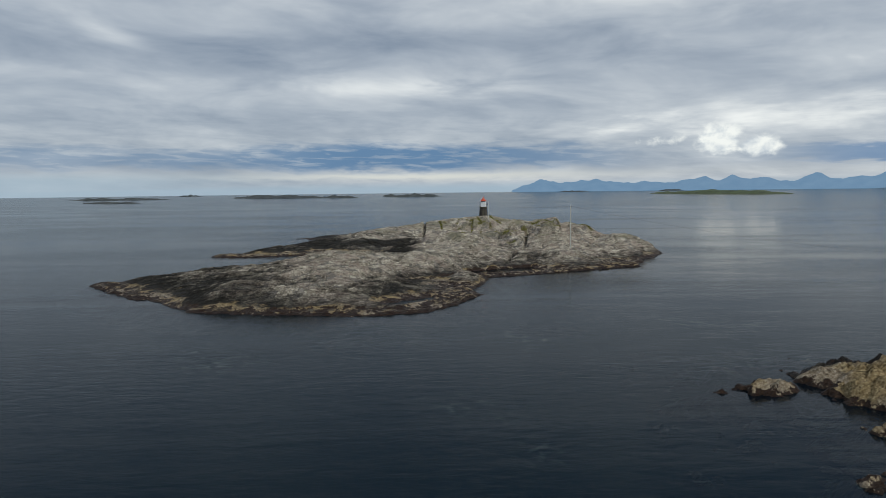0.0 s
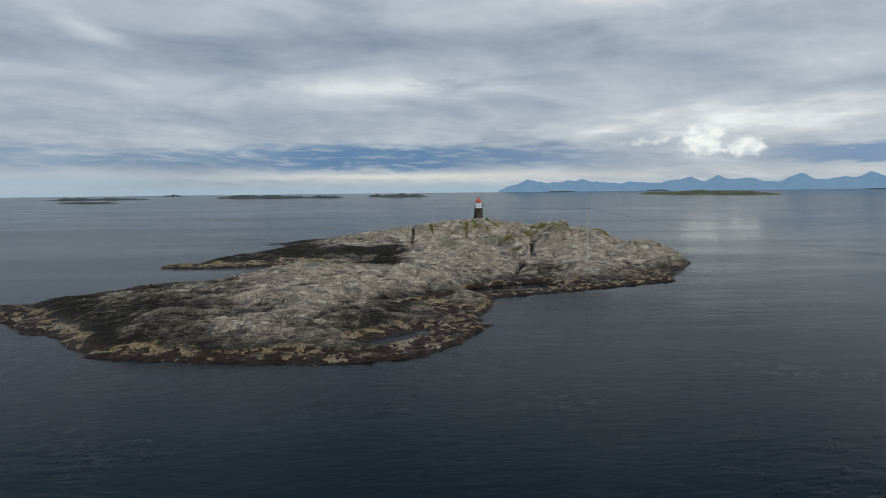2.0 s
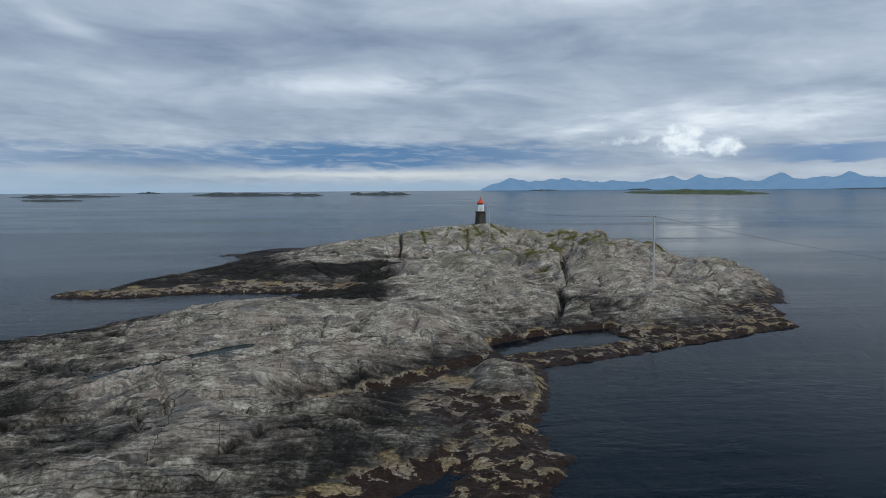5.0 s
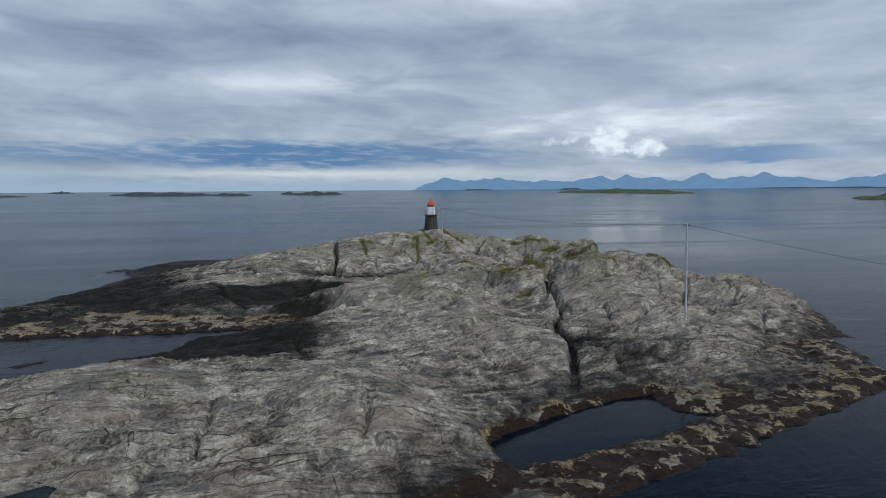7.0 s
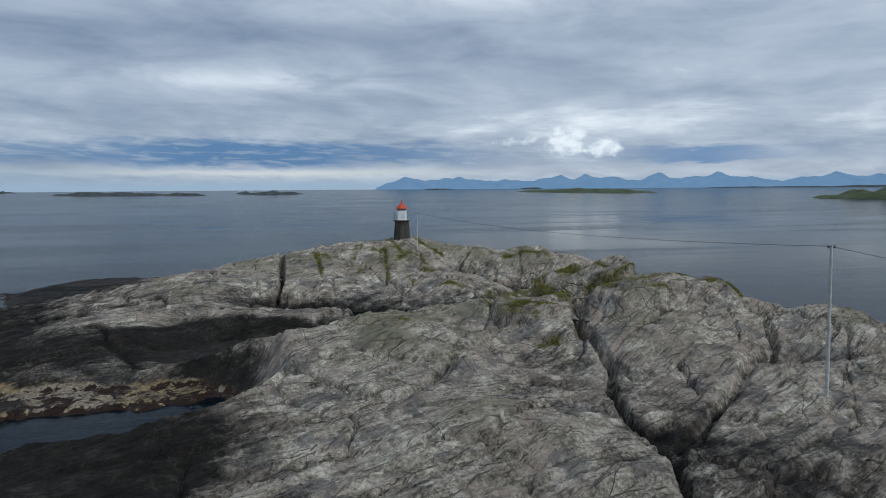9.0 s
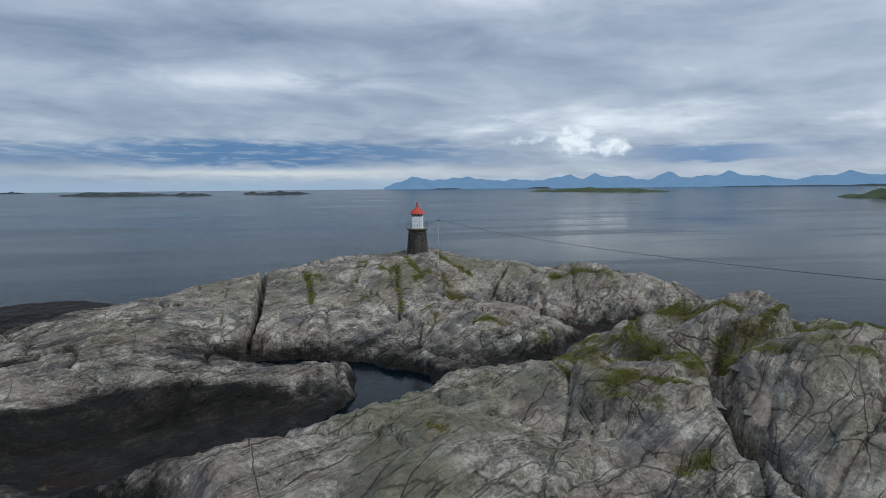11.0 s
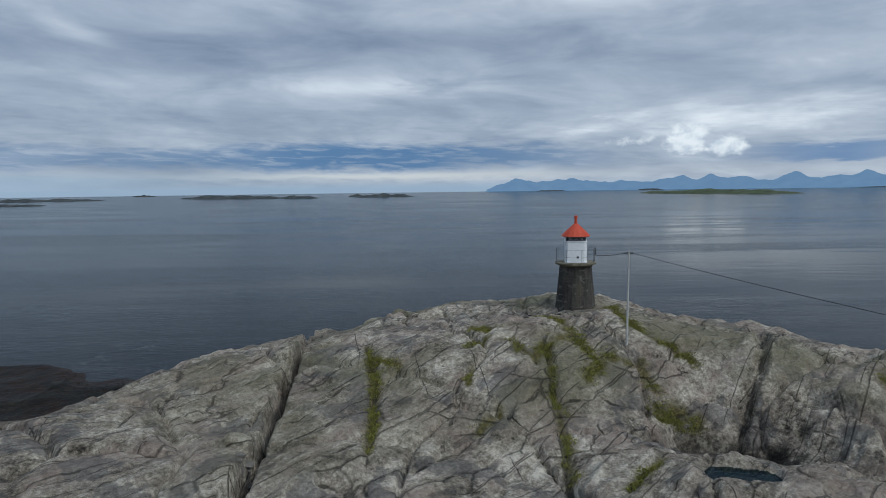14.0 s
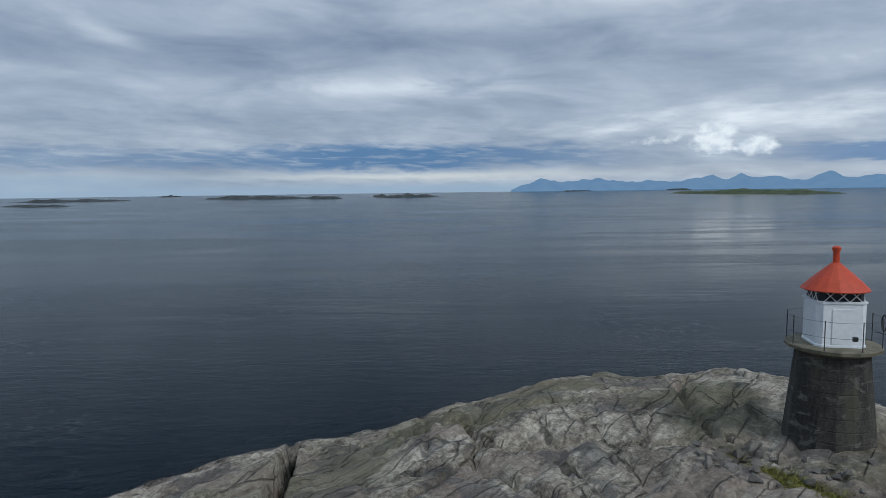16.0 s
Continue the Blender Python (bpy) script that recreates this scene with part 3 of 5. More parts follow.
KNOLLS += [
    (6, 142, 7.0, 2.5, 120, 0.53),
    (6, 112, 2.5, 3.5, 150, 0.64),
    (18, 198, 2.5, 5.0, 0, -0.46),
    (48, 128, 2.5, 3.5, 120, 0.67),
    (-24, 76, 2.5, 2.5, 0, 0.59),
    (30, 138, 2.5, 2.5, 0, -0.44),
    (-30, 90, 7.0, 3.5, 0, -0.57),
    (-14, 186, 7.0, 3.5, 150, 0.57),
    (28, 130, 2.5, 3.5, 120, 0.49),
    (20, 210, 2.5, 2.5, 0, -0.61),
    (-12, 204, 2.5, 3.5, 120, -0.58),
    (32, 124, 7.0, 3.5, 30, -0.49),
    (0, 192, 7.0, 2.5, 150, 0.52),
]
KNOLLS += [
    (28, 146, 7.0, 2.5, 0, 0.46),
    (-40, 138, 2.5, 3.5, 120, 0.52),
    (20, 156, 2.5, 3.5, 60, -0.43),
    (-18, 104, 3.5, 5.0, 60, 0.46),
    (10, 180, 2.5, 2.5, 0, 0.54),
    (-6, 162, 2.5, 2.5, 0, -0.43),
    (-40, 126, 2.5, 5.0, 30, 0.49),
    (-12, 114, 3.5, 5.0, 150, -0.46),
    (-4, 140, 2.5, 3.5, 150, -0.46),
    (10, 196, 2.5, 2.5, 0, 0.33),
    (16, 150, 2.5, 5.0, 0, 0.30),
    (20, 146, 2.5, 2.5, 0, -0.36),
]
KNOLLS += [
    (-38, 208, 5.0, 5.0, 0, 1.00),
    (14, 188, 2.5, 2.5, 0, -0.81),
    (20, 192, 2.5, 2.5, 0, 0.63),
    (14, 214, 2.5, 2.5, 0, 0.74),
    (26, 198, 2.5, 3.5, 60, -0.52),
    (10, 150, 2.5, 3.5, 30, -0.53),
    (4, 142, 2.5, 2.5, 0, 0.60),
    (8, 208, 2.5, 3.5, 150, -0.49),
    (48, 128, 2.5, 3.5, 120, 0.55),
    (-6, 108, 2.5, 2.5, 0, 0.45),
    (18, 198, 2.5, 2.5, 0, -0.45),
]
KNOLLS += [
    (14, 166, 2.5, 3.5, 30, -0.52),
    (44, 136, 7.0, 2.5, 60, -0.32),
    (28, 204, 2.5, 3.5, 90, 0.49),
    (-34, 78, 2.5, 3.5, 120, 0.41),
    (-58, 142, 7.0, 2.5, 60, -0.41),
    (-40, 138, 2.5, 3.5, 120, 0.42),
    (-20, 134, 7.0, 2.5, 60, 0.42),
    (-22, 194, 2.5, 3.5, 150, -0.40),
    (30, 138, 2.5, 2.5, 0, -0.39),
    (24, 140, 2.5, 2.5, 0, 0.42),
    (0, 118, 2.5, 2.5, 0, -0.51),
    (-4, 180, 2.5, 2.5, 0, 0.43),
    (22, 166, 2.5, 3.5, 0, 0.40),
    (40, 156, 7.0, 3.5, 0, -0.38),
]
KNOLLS += [
    (40, 148, 2.5, 2.5, 0, 0.43),
    (4, 180, 2.5, 3.5, 30, -0.40),
    (34, 182, 7.0, 2.5, 90, 0.30),
    (8, 124, 3.5, 5.0, 150, 0.40),
    (-8, 146, 7.0, 2.5, 60, 0.42),
    (28, 116, 7.0, 2.5, 30, -0.40),
    (-38, 86, 7.0, 2.5, 60, -0.31),
    (16, 148, 2.5, 3.5, 150, 0.31),
    (48, 184, 2.5, 5.0, 120, -0.40),
    (36, 132, 2.5, 3.5, 90, 0.42),
]
KNOLLS += [
    (-20, 128, 3.5, 5.0, 30, -1.72),
    (-46, 198, 7.0, 5.0, 60, 0.93),
    (-32, 206, 7.0, 3.5, 150, 0.77),
    (-22, 120, 2.5, 3.5, 120, -0.93),
    (10, 220, 2.5, 3.5, 90, 0.87),
    (30, 196, 2.5, 5.0, 60, 0.80),
    (38, 142, 7.0, 2.5, 90, -0.43),
    (-10, 212, 2.5, 2.5, 0, 0.73),
    (-20, 136, 2.5, 5.0, 120, 0.65),
    (42, 148, 2.5, 2.5, 0, 0.62),
    (40, 154, 2.5, 3.5, 90, -0.72),
    (24, 208, 2.5, 3.5, 90, -0.64),
    (-18, 186, 2.5, 2.5, 120, 0.70),
]
KNOLLS += [
    (14, 188, 2.5, 2.5, 0, -0.64),
    (32, 140, 2.5, 3.5, 120, -0.50),
    (2, 210, 2.5, 3.5, 0, 0.45),
    (-20, 202, 2.5, 2.5, 0, 0.55),
    (-2, 102, 7.0, 2.5, 30, -0.48),
    (50, 130, 2.5, 3.5, 120, 0.50),
    (20, 184, 2.5, 2.5, 0, 0.46),
    (-58, 142, 7.0, 2.5, 60, -0.41),
    (34, 182, 2.5, 2.5, 0, 0.40),
    (-28, 126, 2.5, 2.5, 0, 0.32),
    (4, 144, 2.5, 2.5, 0, 0.47),
    (-20, 68, 7.0, 5.0, 0, -0.35),
]
KNOLLS += [
    (8, 212, 2.5, 2.5, 0, -0.29),
    (4, 132, 2.5, 3.5, 150, -0.42),
    (30, 116, 7.0, 2.5, 30, -0.38),
    (26, 182, 2.5, 5.0, 0, -0.31),
    (-8, 220, 7.0, 2.5, 120, -0.39),
    (-10, 200, 3.5, 5.0, 120, -0.33),
    (-32, 132, 2.5, 3.5, 150, -0.38),
    (-12, 160, 7.0, 3.5, 120, 0.39),
    (24, 140, 2.5, 2.5, 0, 0.30),
    (20, 146, 2.5, 2.5, 0, -0.29),
    (-26, 142, 7.0, 2.5, 150, -0.30),
    (-44, 150, 2.5, 3.5, 120, 0.30),
]
KNOLLS += [
    (-16, 140, 2.5, 5.0, 60, 1.23),
    (-20, 132, 5.0, 5.0, 0, -0.59),
    (-46, 198, 7.0, 5.0, 120, 0.62),
    (38, 140, 2.5, 3.5, 90, -0.54),
    (14, 188, 2.5, 2.5, 0, -0.64),
    (-20, 68, 7.0, 3.5, 0, -0.43),
    (-26, 124, 2.5, 5.0, 60, -0.45),
    (14, 218, 2.5, 2.5, 0, 0.54),
    (-58, 142, 7.0, 2.5, 60, -0.41),
    (30, 116, 7.0, 2.5, 30, -0.38),
    (0, 104, 7.0, 2.5, 30, -0.32),
]
KNOLLS += [
    (-18, 184, 7.0, 2.5, 120, -0.28),
    (-38, 212, 2.5, 3.5, 0, -0.44),
    (20, 184, 2.5, 2.5, 0, 0.36),
    (-24, 74, 2.5, 3.5, 150, 0.28),
    (-16, 136, 7.0, 2.5, 150, 0.28),
    (10, 152, 2.5, 2.5, 0, -0.33),
    (50, 130, 2.5, 3.5, 150, 0.31),
    (-12, 144, 7.0, 2.5, 0, 0.23),
    (-36, 78, 2.5, 2.5, 0, 0.33),
    (-8, 156, 7.0, 2.5, 150, 0.30),
    (-40, 138, 2.5, 2.5, 0, 0.33),
    (-44, 144, 7.0, 2.5, 0, -0.26),
    (44, 146, 2.5, 2.5, 0, 0.29),
]
KNOLLS += [
    (14, 166, 2.5, 5.0, 30, -0.27),
    (26, 198, 2.5, 2.5, 0, -0.36),
    (-54, 100, 2.5, 3.5, 30, 0.38),
    (42, 154, 7.0, 3.5, 150, -0.24),
    (4, 208, 2.5, 2.5, 0, 0.32),
]
KNOLLS += [(10.9, 201.2, 3.6, 2.8, 0, 0.15), (27.0, 159.0, 4.5, 3.5, 0, 1.3), (23.8, 196.5, 3.5, 3.0, 0, -0.6), (-26.0, 206.5, 5.0, 4.0, 0, -0.6)]
# broad swells and hollows
SWELLS_A = [
]
SWELLS_B = [
    (-20, 105, -0.96),
    (-12, 105, -0.92),
    (-4, 105, 2.51),
    (4, 105, 0.44),
    (-24, 112, 1.04),
    (-16, 112, -0.81),
    (0, 112, -0.97),
    (24, 112, -0.40),
    (-12, 119, 0.87),
]
SWELLS_C = [
    (-4, 119, 1.89),
    (20, 119, -0.35),
    (28, 119, 0.38),
    (36, 119, -0.41),
    (-8, 126, -0.96),
    (0, 126, -0.89),
    (16, 126, -0.33),
    (24, 126, 0.80),
    (-28, 133, -0.74),
    (-20, 133, -0.41),
    (-12, 133, 0.40),
    (-4, 133, 0.32),
    (4, 133, 0.62),
    (28, 133, -1.55),
    (36, 133, 0.44),
    (-16, 140, 0.35),
]
SWELLS_D = [
    (-8, 140, 0.41),
    (8, 140, -1.50),
    (16, 140, -0.47),
    (-20, 147, 0.45),
    (-12, 147, 0.75),
    (12, 147, -0.67),
    (20, 147, 1.06),
    (-32, 154, -0.40),
    (0, 154, 0.42),
    (8, 154, 2.16),
    (-28, 161, -0.42),
    (-12, 161, -1.28),
    (12, 161, -0.90),
    (20, 161, -1.87),
    (36, 161, 0.36),
    (-24, 168, 1.20),
]
SWELLS_E = [
    (-16, 168, 0.61),
    (0, 168, 0.36),
    (16, 168, 0.61),
    (-28, 175, -0.48),
    (-20, 175, -0.81),
    (-12, 175, 0.87),
    (20, 175, 1.49),
    (-8, 182, -0.96),
    (8, 182, -1.11),
    (24, 182, -0.85),
    (4, 189, 0.52),
    (20, 189, -1.26),
    (36, 189, 0.44),
    (24, 196, 0.82),
    (32, 196, 0.54),
]
KNOLLS += [(x, y, 5.5, 5.5, 0, h) for x, y, h in SWELLS_A + SWELLS_B + SWELLS_C + SWELLS_D + SWELLS_E]


SOUTH_SWELLS_A = [
    (-18, 68, -0.83),
    (0, 68, -0.62),
    (6, 68, 0.43),
    (12, 68, 0.30),
    (-21, 74, 0.76),
    (-15, 74, 0.91),
    (-9, 74, 0.33),
    (9, 74, -0.35),
    (15, 74, 0.22),
    (-30, 80, 0.68),
    (-24, 80, -0.41),
    (-12, 80, -0.74),
    (-6, 80, -0.65),
    (0, 80, 0.41),
    (-27, 86, -0.76),
    (-21, 86, -0.43),
]
SOUTH_SWELLS_B = [
    (-9, 86, 1.28),
    (-3, 86, -0.74),
    (3, 86, 0.51),
    (9, 86, -0.46),
    (15, 86, 0.92),
    (-24, 92, 0.52),
    (-18, 92, 0.41),
    (-12, 92, -1.18),
    (-6, 92, -0.97),
    (0, 92, -0.40),
    (6, 92, 0.33),
    (12, 92, 0.30),
    (-27, 98, -0.29),
    (-21, 98, -0.37),
    (-9, 98, 0.61),
    (-3, 98, -1.04),
]
SOUTH_SWELLS_C = [
    (3, 98, 0.50),
    (9, 98, -1.20),
    (15, 98, -1.06),
    (-24, 104, 0.32),
    (-18, 104, -0.49),
    (-6, 104, -1.10),
    (0, 104, -0.40),
    (12, 104, -0.33),
]
KNOLLS += [(x, y, 4.6, 4.6, 0, h) for x, y, h in SOUTH_SWELLS_A + SOUTH_SWELLS_B + SOUTH_SWELLS_C]


# gullies that reach down to the water: line, half-width, floor, width of the ledge beside, steepness
GULLIES_A = [
    ([(-8.4, 174.8), (-4.5, 174.6), (0.5, 172.6), (3.0, 168.8)], 1.35, -0.32, 0.3, 2.2),
    ([(3.2, 168.3), (3.0, 165.0), (1.6, 161.5), (-0.8, 157.5), (-2.5, 154.0)], 2.5, -0.45, 0.2, 1.6),
    ([(4.0, 167.0), (8.0, 164.6), (13.0, 166.2), (19.0, 170.5), (25.0, 176.0), (27.5, 177.8)], 0.9, -0.30, 0.2, 1.8),
    ([(27.5, 177.8), (31.0, 179.6), (38.0, 181.6), (47.0, 183.0)], 0.4, 1.3, 0.2, 1.5),
]
GULLIES_B = [
    ([(-15.5, 141.5), (-24.0, 142.3), (-36.0, 138.0), (-48.0, 130.0)], 2.6, -0.6, 3.0, 0.6),
    ([(5.0, 107.5), (9.0, 109.8), (13.0, 111.6), (16.5, 112.6)], 1.9, -0.5, 1.0, 0.7),
    ([(-9.0, 76.0), (-5.0, 79.3), (-1.0, 81.5)], 0.5, -0.15, 3.0, 0.5),
    ([(-13.0, 90.5), (-8.0, 95.5), (-3.5, 99.5), (1.0, 103.0)], 0.35, 0.05, 0.6, 0.8),
]
GULLIES = GULLIES_A + GULLIES_B
# low reefs that the tide leaves bare: line, half-width, crest
REEFS = [
    ([(5.0, 103.6), (9.0, 104.9), (14.0, 106.9), (20.0, 109.9), (28.0, 113.4), (35.5, 116.9)], 1.3, 0.34),
    ([(-1.5, 84.0), (0.5, 90.0), (2.3, 96.0), (3.2, 102.0)], 1.5, 0.36),
    ([(-6.0, 84.0), (-3.0, 90.0), (-1.0, 97.0)], 1.6, 0.28),
    ([(-34.0, 73.4), (-23.0, 71.4), (-12.0, 70.2), (-6.0, 71.8), (-2.6, 76.5), (0.5, 83.0)], 1.8, 0.30),
    ([(-60.0, 97.0), (-54.0, 91.0), (-47.0, 84.0)], 1.6, 0.35),
    ([(-56.0, 143.5), (-48.0, 143.5), (-38.0, 146.5), (-26.0, 146.0), (-15.0, 146.5), (-11.0, 151.5), (-6.0, 158.0)], 2.0, 0.42),
    ([(-50.0, 199.0), (-41.0, 203.0), (-33.0, 205.5)], 1.6, 0.02),
    ([(33.0, 116.0), (37.0, 122.5), (38.5, 127.0)], 1.5, 0.35),
    ([(18.5, 114.0), (24.0, 116.0), (31.0, 118.0)], 1.8, 0.55),
]
# open joints: line, half-width, depth
JOINTS_A = [
    ([(-10.5, 212.0), (-8.8, 199.0), (-8.6, 190.0), (-8.3, 182.0), (-9.0, 176.0)], 0.36, 2.4),
    ([(20.1, 153.6), (18.4, 148.6), (17.6, 143.5), (16.8, 138.5), (14.7, 134.8), (13.5, 130.0), (12.6, 124.0), (10.6, 118.0), (8.2, 112.7)], 0.36, 1.1),
    ([(14.0, 128.0), (12.8, 124.0), (11.0, 118.5)], 0.8, 0.5),
    ([(35.9, 146.1), (32.4, 140.7), (28.0, 137.3), (22.9, 132.6), (17.7, 128.8), (14.0, 126.0)], 0.42, 0.9),
    ([(-10.3, 141.1), (-7.6, 140.1), (-4.6, 139.2), (-1.7, 134.0), (0.6, 132.7), (4.8, 139.1)], 0.3, 0.55),
    ([(-24.3, 108.4), (-20.9, 105.9), (-15.5, 103.7), (-12.2, 103.1), (-4.5, 103.2)], 0.25, 0.4),
    ([(-32.6, 96.9), (-25.9, 94.3), (-20.7, 96.2), (-15.5, 103.0)], 0.5, 0.45),
]
JOINTS_B = [
    ([(-24.3, 93.8), (-20.4, 85.6)], 0.2, 0.35),
    ([(-10.3, 99.1), (-8.8, 90.4)], 0.15, 0.3),
    ([(-14.0, 104.3), (-14.5, 110.8)], 0.15, 0.3),
    ([(22.5, 154.6), (20.0, 150.8), (18.2, 147.6), (17.0, 144.0)], 0.5, 1.0),
    ([(22.0, 196.5), (19.4, 192.1), (15.0, 187.7), (12.0, 185.0)], 0.4, 0.7),
    ([(21.0, 190.0), (22.5, 186.0), (21.0, 182.5), (17.0, 181.0)], 0.4, 0.7),
]
JOINTS = JOINTS_A + JOINTS_B
# joints that hold turf: line, half-width of the turf
TURF_LINES_A = [
    ([(17.7, 162.6), (15.7, 154.1)], 0.36),
    ([(12.3, 156.1), (14.0, 152.3), (15.2, 149.4), (16.3, 148.3)], 0.32),
    ([(12.1, 150.6), (13.3, 149.4), (14.4, 147.8)], 0.27),
    ([(22.4, 154.3), (24.2, 153.2), (29.6, 155.8)], 0.45),
    ([(22.0, 160.1), (23.9, 158.5), (24.7, 155.4)], 0.32),
    ([(22.6, 153.3), (19.9, 149.5)], 0.32),
    ([(2.1, 145.9), (2.6, 145.4)], 0.23),
    ([(21.8, 152.6), (26.0, 152.2), (30.5, 151.0), (34.5, 148.2)], 0.95),
    ([(21.0, 150.5), (23.0, 148.0), (26.5, 147.4)], 0.5),
    ([(17.6, 171.9), (19.6, 163.3), (17.9, 149.9)], 0.8),
    ([(13.4, 144.4), (14.9, 144.5)], 0.5),
    ([(15.7, 165.5), (16.9, 162.7), (13.5, 153.7)], 1.0),
]
TURF_LINES_B = [
    ([(17.4, 164.7), (19.3, 164.4)], 0.8),
    ([(13.3, 150.6), (14.8, 151.1)], 0.8),
    ([(21.5, 159.7), (23.5, 159.4), (23.6, 157.5)], 0.7),
    ([(25.6, 188.8), (28.4, 187.5), (30.3, 184.7)], 0.5),
    ([(-4.1, 195.4), (-3.1, 190.1), (-3.1, 185.6)], 0.22),
    ([(12.3, 189.8), (14.2, 190.5)], 0.4),
    ([(7.0, 201.2), (8.5, 196.6), (8.7, 193.6), (9.4, 192.2)], 0.45),
    ([(5.0, 193.3), (5.7, 191.7), (7.2, 193.4), (8.5, 194.4)], 0.42),
    ([(2.7, 196.9), (3.9, 195.9)], 0.55),
    ([(2.0, 193.1), (3.4, 194.0)], 0.3),
    ([(12.8, 201.1), (13.0, 196.2), (14.5, 194.3), (15.9, 193.0)], 0.42),
    ([(8.6, 190.3), (10.1, 192.3), (12.3, 192.5), (12.6, 191.0)], 0.5),
]
TURF_LINES_C = [
    ([(-3.3, 193.0), (-2.2, 192.0)], 0.4),
    ([(2.2, 191.3), (1.8, 189.6)], 0.22),
    ([(6.8, 192.4), (6.4, 189.5), (6.3, 186.0), (5.8, 182.7)], 0.24),
    ([(10.0, 183.1), (7.8, 180.7)], 0.3),
    ([(8.7, 178.7), (8.5, 177.9)], 0.28),
    ([(2.1, 186.5), (3.3, 187.8)], 0.3),
    ([(12.5, 189.7), (15.0, 190.2)], 0.4),
    ([(11.9, 175.6), (13.3, 175.4), (14.6, 174.6)], 0.45),
    ([(24.6, 188.9), (26.2, 188.4)], 0.6),
    ([(-3.8, 193.0), (-3.5, 190.5), (-3.2, 183.8)], 0.22),
]
TURF_LINES = TURF_LINES_A + TURF_LINES_B + TURF_LINES_C


# rain pools in hollows of the rock: line, half-width, level
PUDDLES = [
    ([(-28.0, 93.0), (-24.0, 97.5), (-20.0, 101.5)], 0.75, 2.35),
    ([(11.8, 181.2), (13.2, 180.8)], 0.8, 3.35),
]


# lesser cracks, a hand or two wide
CRACKS_NORTH = [
    [(-4.4, 196.5), (-3.3, 190.2), (-3.1, 182.6), (-3.3, 179.2), (-3.7, 177.1), (-3.8, 174.5)],
    [(-7.6, 177.7), (-7.4, 175.2)],
    [(-2.3, 177.6), (-1.9, 175.2)],
    [(7.1, 196.2), (6.3, 189.4), (5.5, 180.6), (4.6, 176.4), (5.2, 172.3), (5.4, 168.8)],
    [(15.8, 173.4), (15.3, 171.9), (12.6, 169.3)],
    [(6.6, 174.4), (8.3, 177.3), (13.1, 184.0)],
    [(10.7, 184.3), (15.2, 187.0), (20.2, 190.4), (22.8, 183.9), (27.0, 179.9)],
    [(-1.6, 182.5), (1.8, 186.1), (5.9, 189.4)],
]
CRACKS_NORTH2 = [
    [(1.0, 203.7), (1.4, 198.3)],
    [(3.2, 204.2), (3.7, 198.1)],
    [(1.0, 188.1), (0.1, 185.0)],
    [(6.5, 189.3), (6.8, 191.5)],
    [(1.1, 207.2), (1.3, 201.0)],
    [(2.9, 206.1), (3.0, 201.7)],
    [(-4.5, 218.7), (-3.5, 205.5), (-3.9, 202.5)],
    [(-2.7, 190.4), (1.4, 196.4)],
    [(-6.1, 189.1), (-2.8, 193.1), (2.0, 196.2)],
]
CRACKS_WEST = [
    [(-21.7, 176.5), (-20.1, 178.5), (-18.5, 181.1)],
    [(-18.0, 176.4), (-16.2, 180.5)],
    [(-13.1, 171.9), (-10.8, 173.9), (-9.3, 177.4)],
    [(-13.3, 176.4), (-12.1, 179.5)],
    [(-15.6, 186.0), (-15.9, 189.5), (-15.1, 191.5)],
    [(-15.1, 192.1), (-16.2, 198.2)],
    [(-19.6, 175.3), (-18.4, 169.5)],
    [(-3.8, 182.2), (-3.2, 179.1)],
]
CRACKS_MIDDLE = [
    [(-3.6, 129.4), (-0.9, 131.8)],
    [(-5.8, 126.0), (-2.3, 130.5), (0.4, 131.6)],
    [(8.9, 144.8), (8.3, 139.8), (10.3, 138.0)],
    [(8.2, 135.7), (10.5, 138.0)],
    [(22.6, 140.1), (28.8, 141.7), (34.2, 144.3)],
    [(16.5, 136.7), (19.0, 138.9), (21.9, 139.0)],
    [(32.0, 133.2), (28.1, 129.7)],
    [(21.1, 146.3), (25.5, 143.9), (29.4, 145.6), (34.7, 144.9)],
    [(11.2, 133.3), (13.6, 132.7)],
    [(0.8, 126.9), (0.2, 125.3)],
    [(-7.6, 125.8), (-4.8, 127.8)],
    [(3.3, 124.7), (6.3, 125.8), (7.4, 124.8)],
]
CRACKS_BLOCK = [
    [(-4.6, 136.5), (-1.1, 132.6), (2.1, 133.8), (5.0, 138.4)],
    [(7.4, 138.0), (12.2, 142.5)],
    [(20.0, 142.4), (27.8, 143.2), (35.8, 146.7)],
    [(2.1, 139.8), (5.1, 140.2), (11.9, 153.1)],
    [(12.7, 144.7), (11.7, 150.5), (11.0, 151.9)],
    [(-4.5, 196.8), (-4.5, 194.1)],
    [(-4.0, 192.9), (-3.6, 191.3), (-3.3, 190.7)],
    [(1.2, 206.5), (1.4, 201.8), (2.0, 198.6)],
]
CRACKS_CREST = [
    [(3.3, 205.5), (3.5, 201.4)],
    [(-18.2, 202.1), (-15.9, 195.8), (-15.4, 193.1)],
    [(-1.4, 193.0), (0.4, 193.6), (1.8, 197.2)],
    [(0.5, 191.3), (1.2, 191.4)],
    [(5.9, 191.5), (6.4, 190.3)],
]
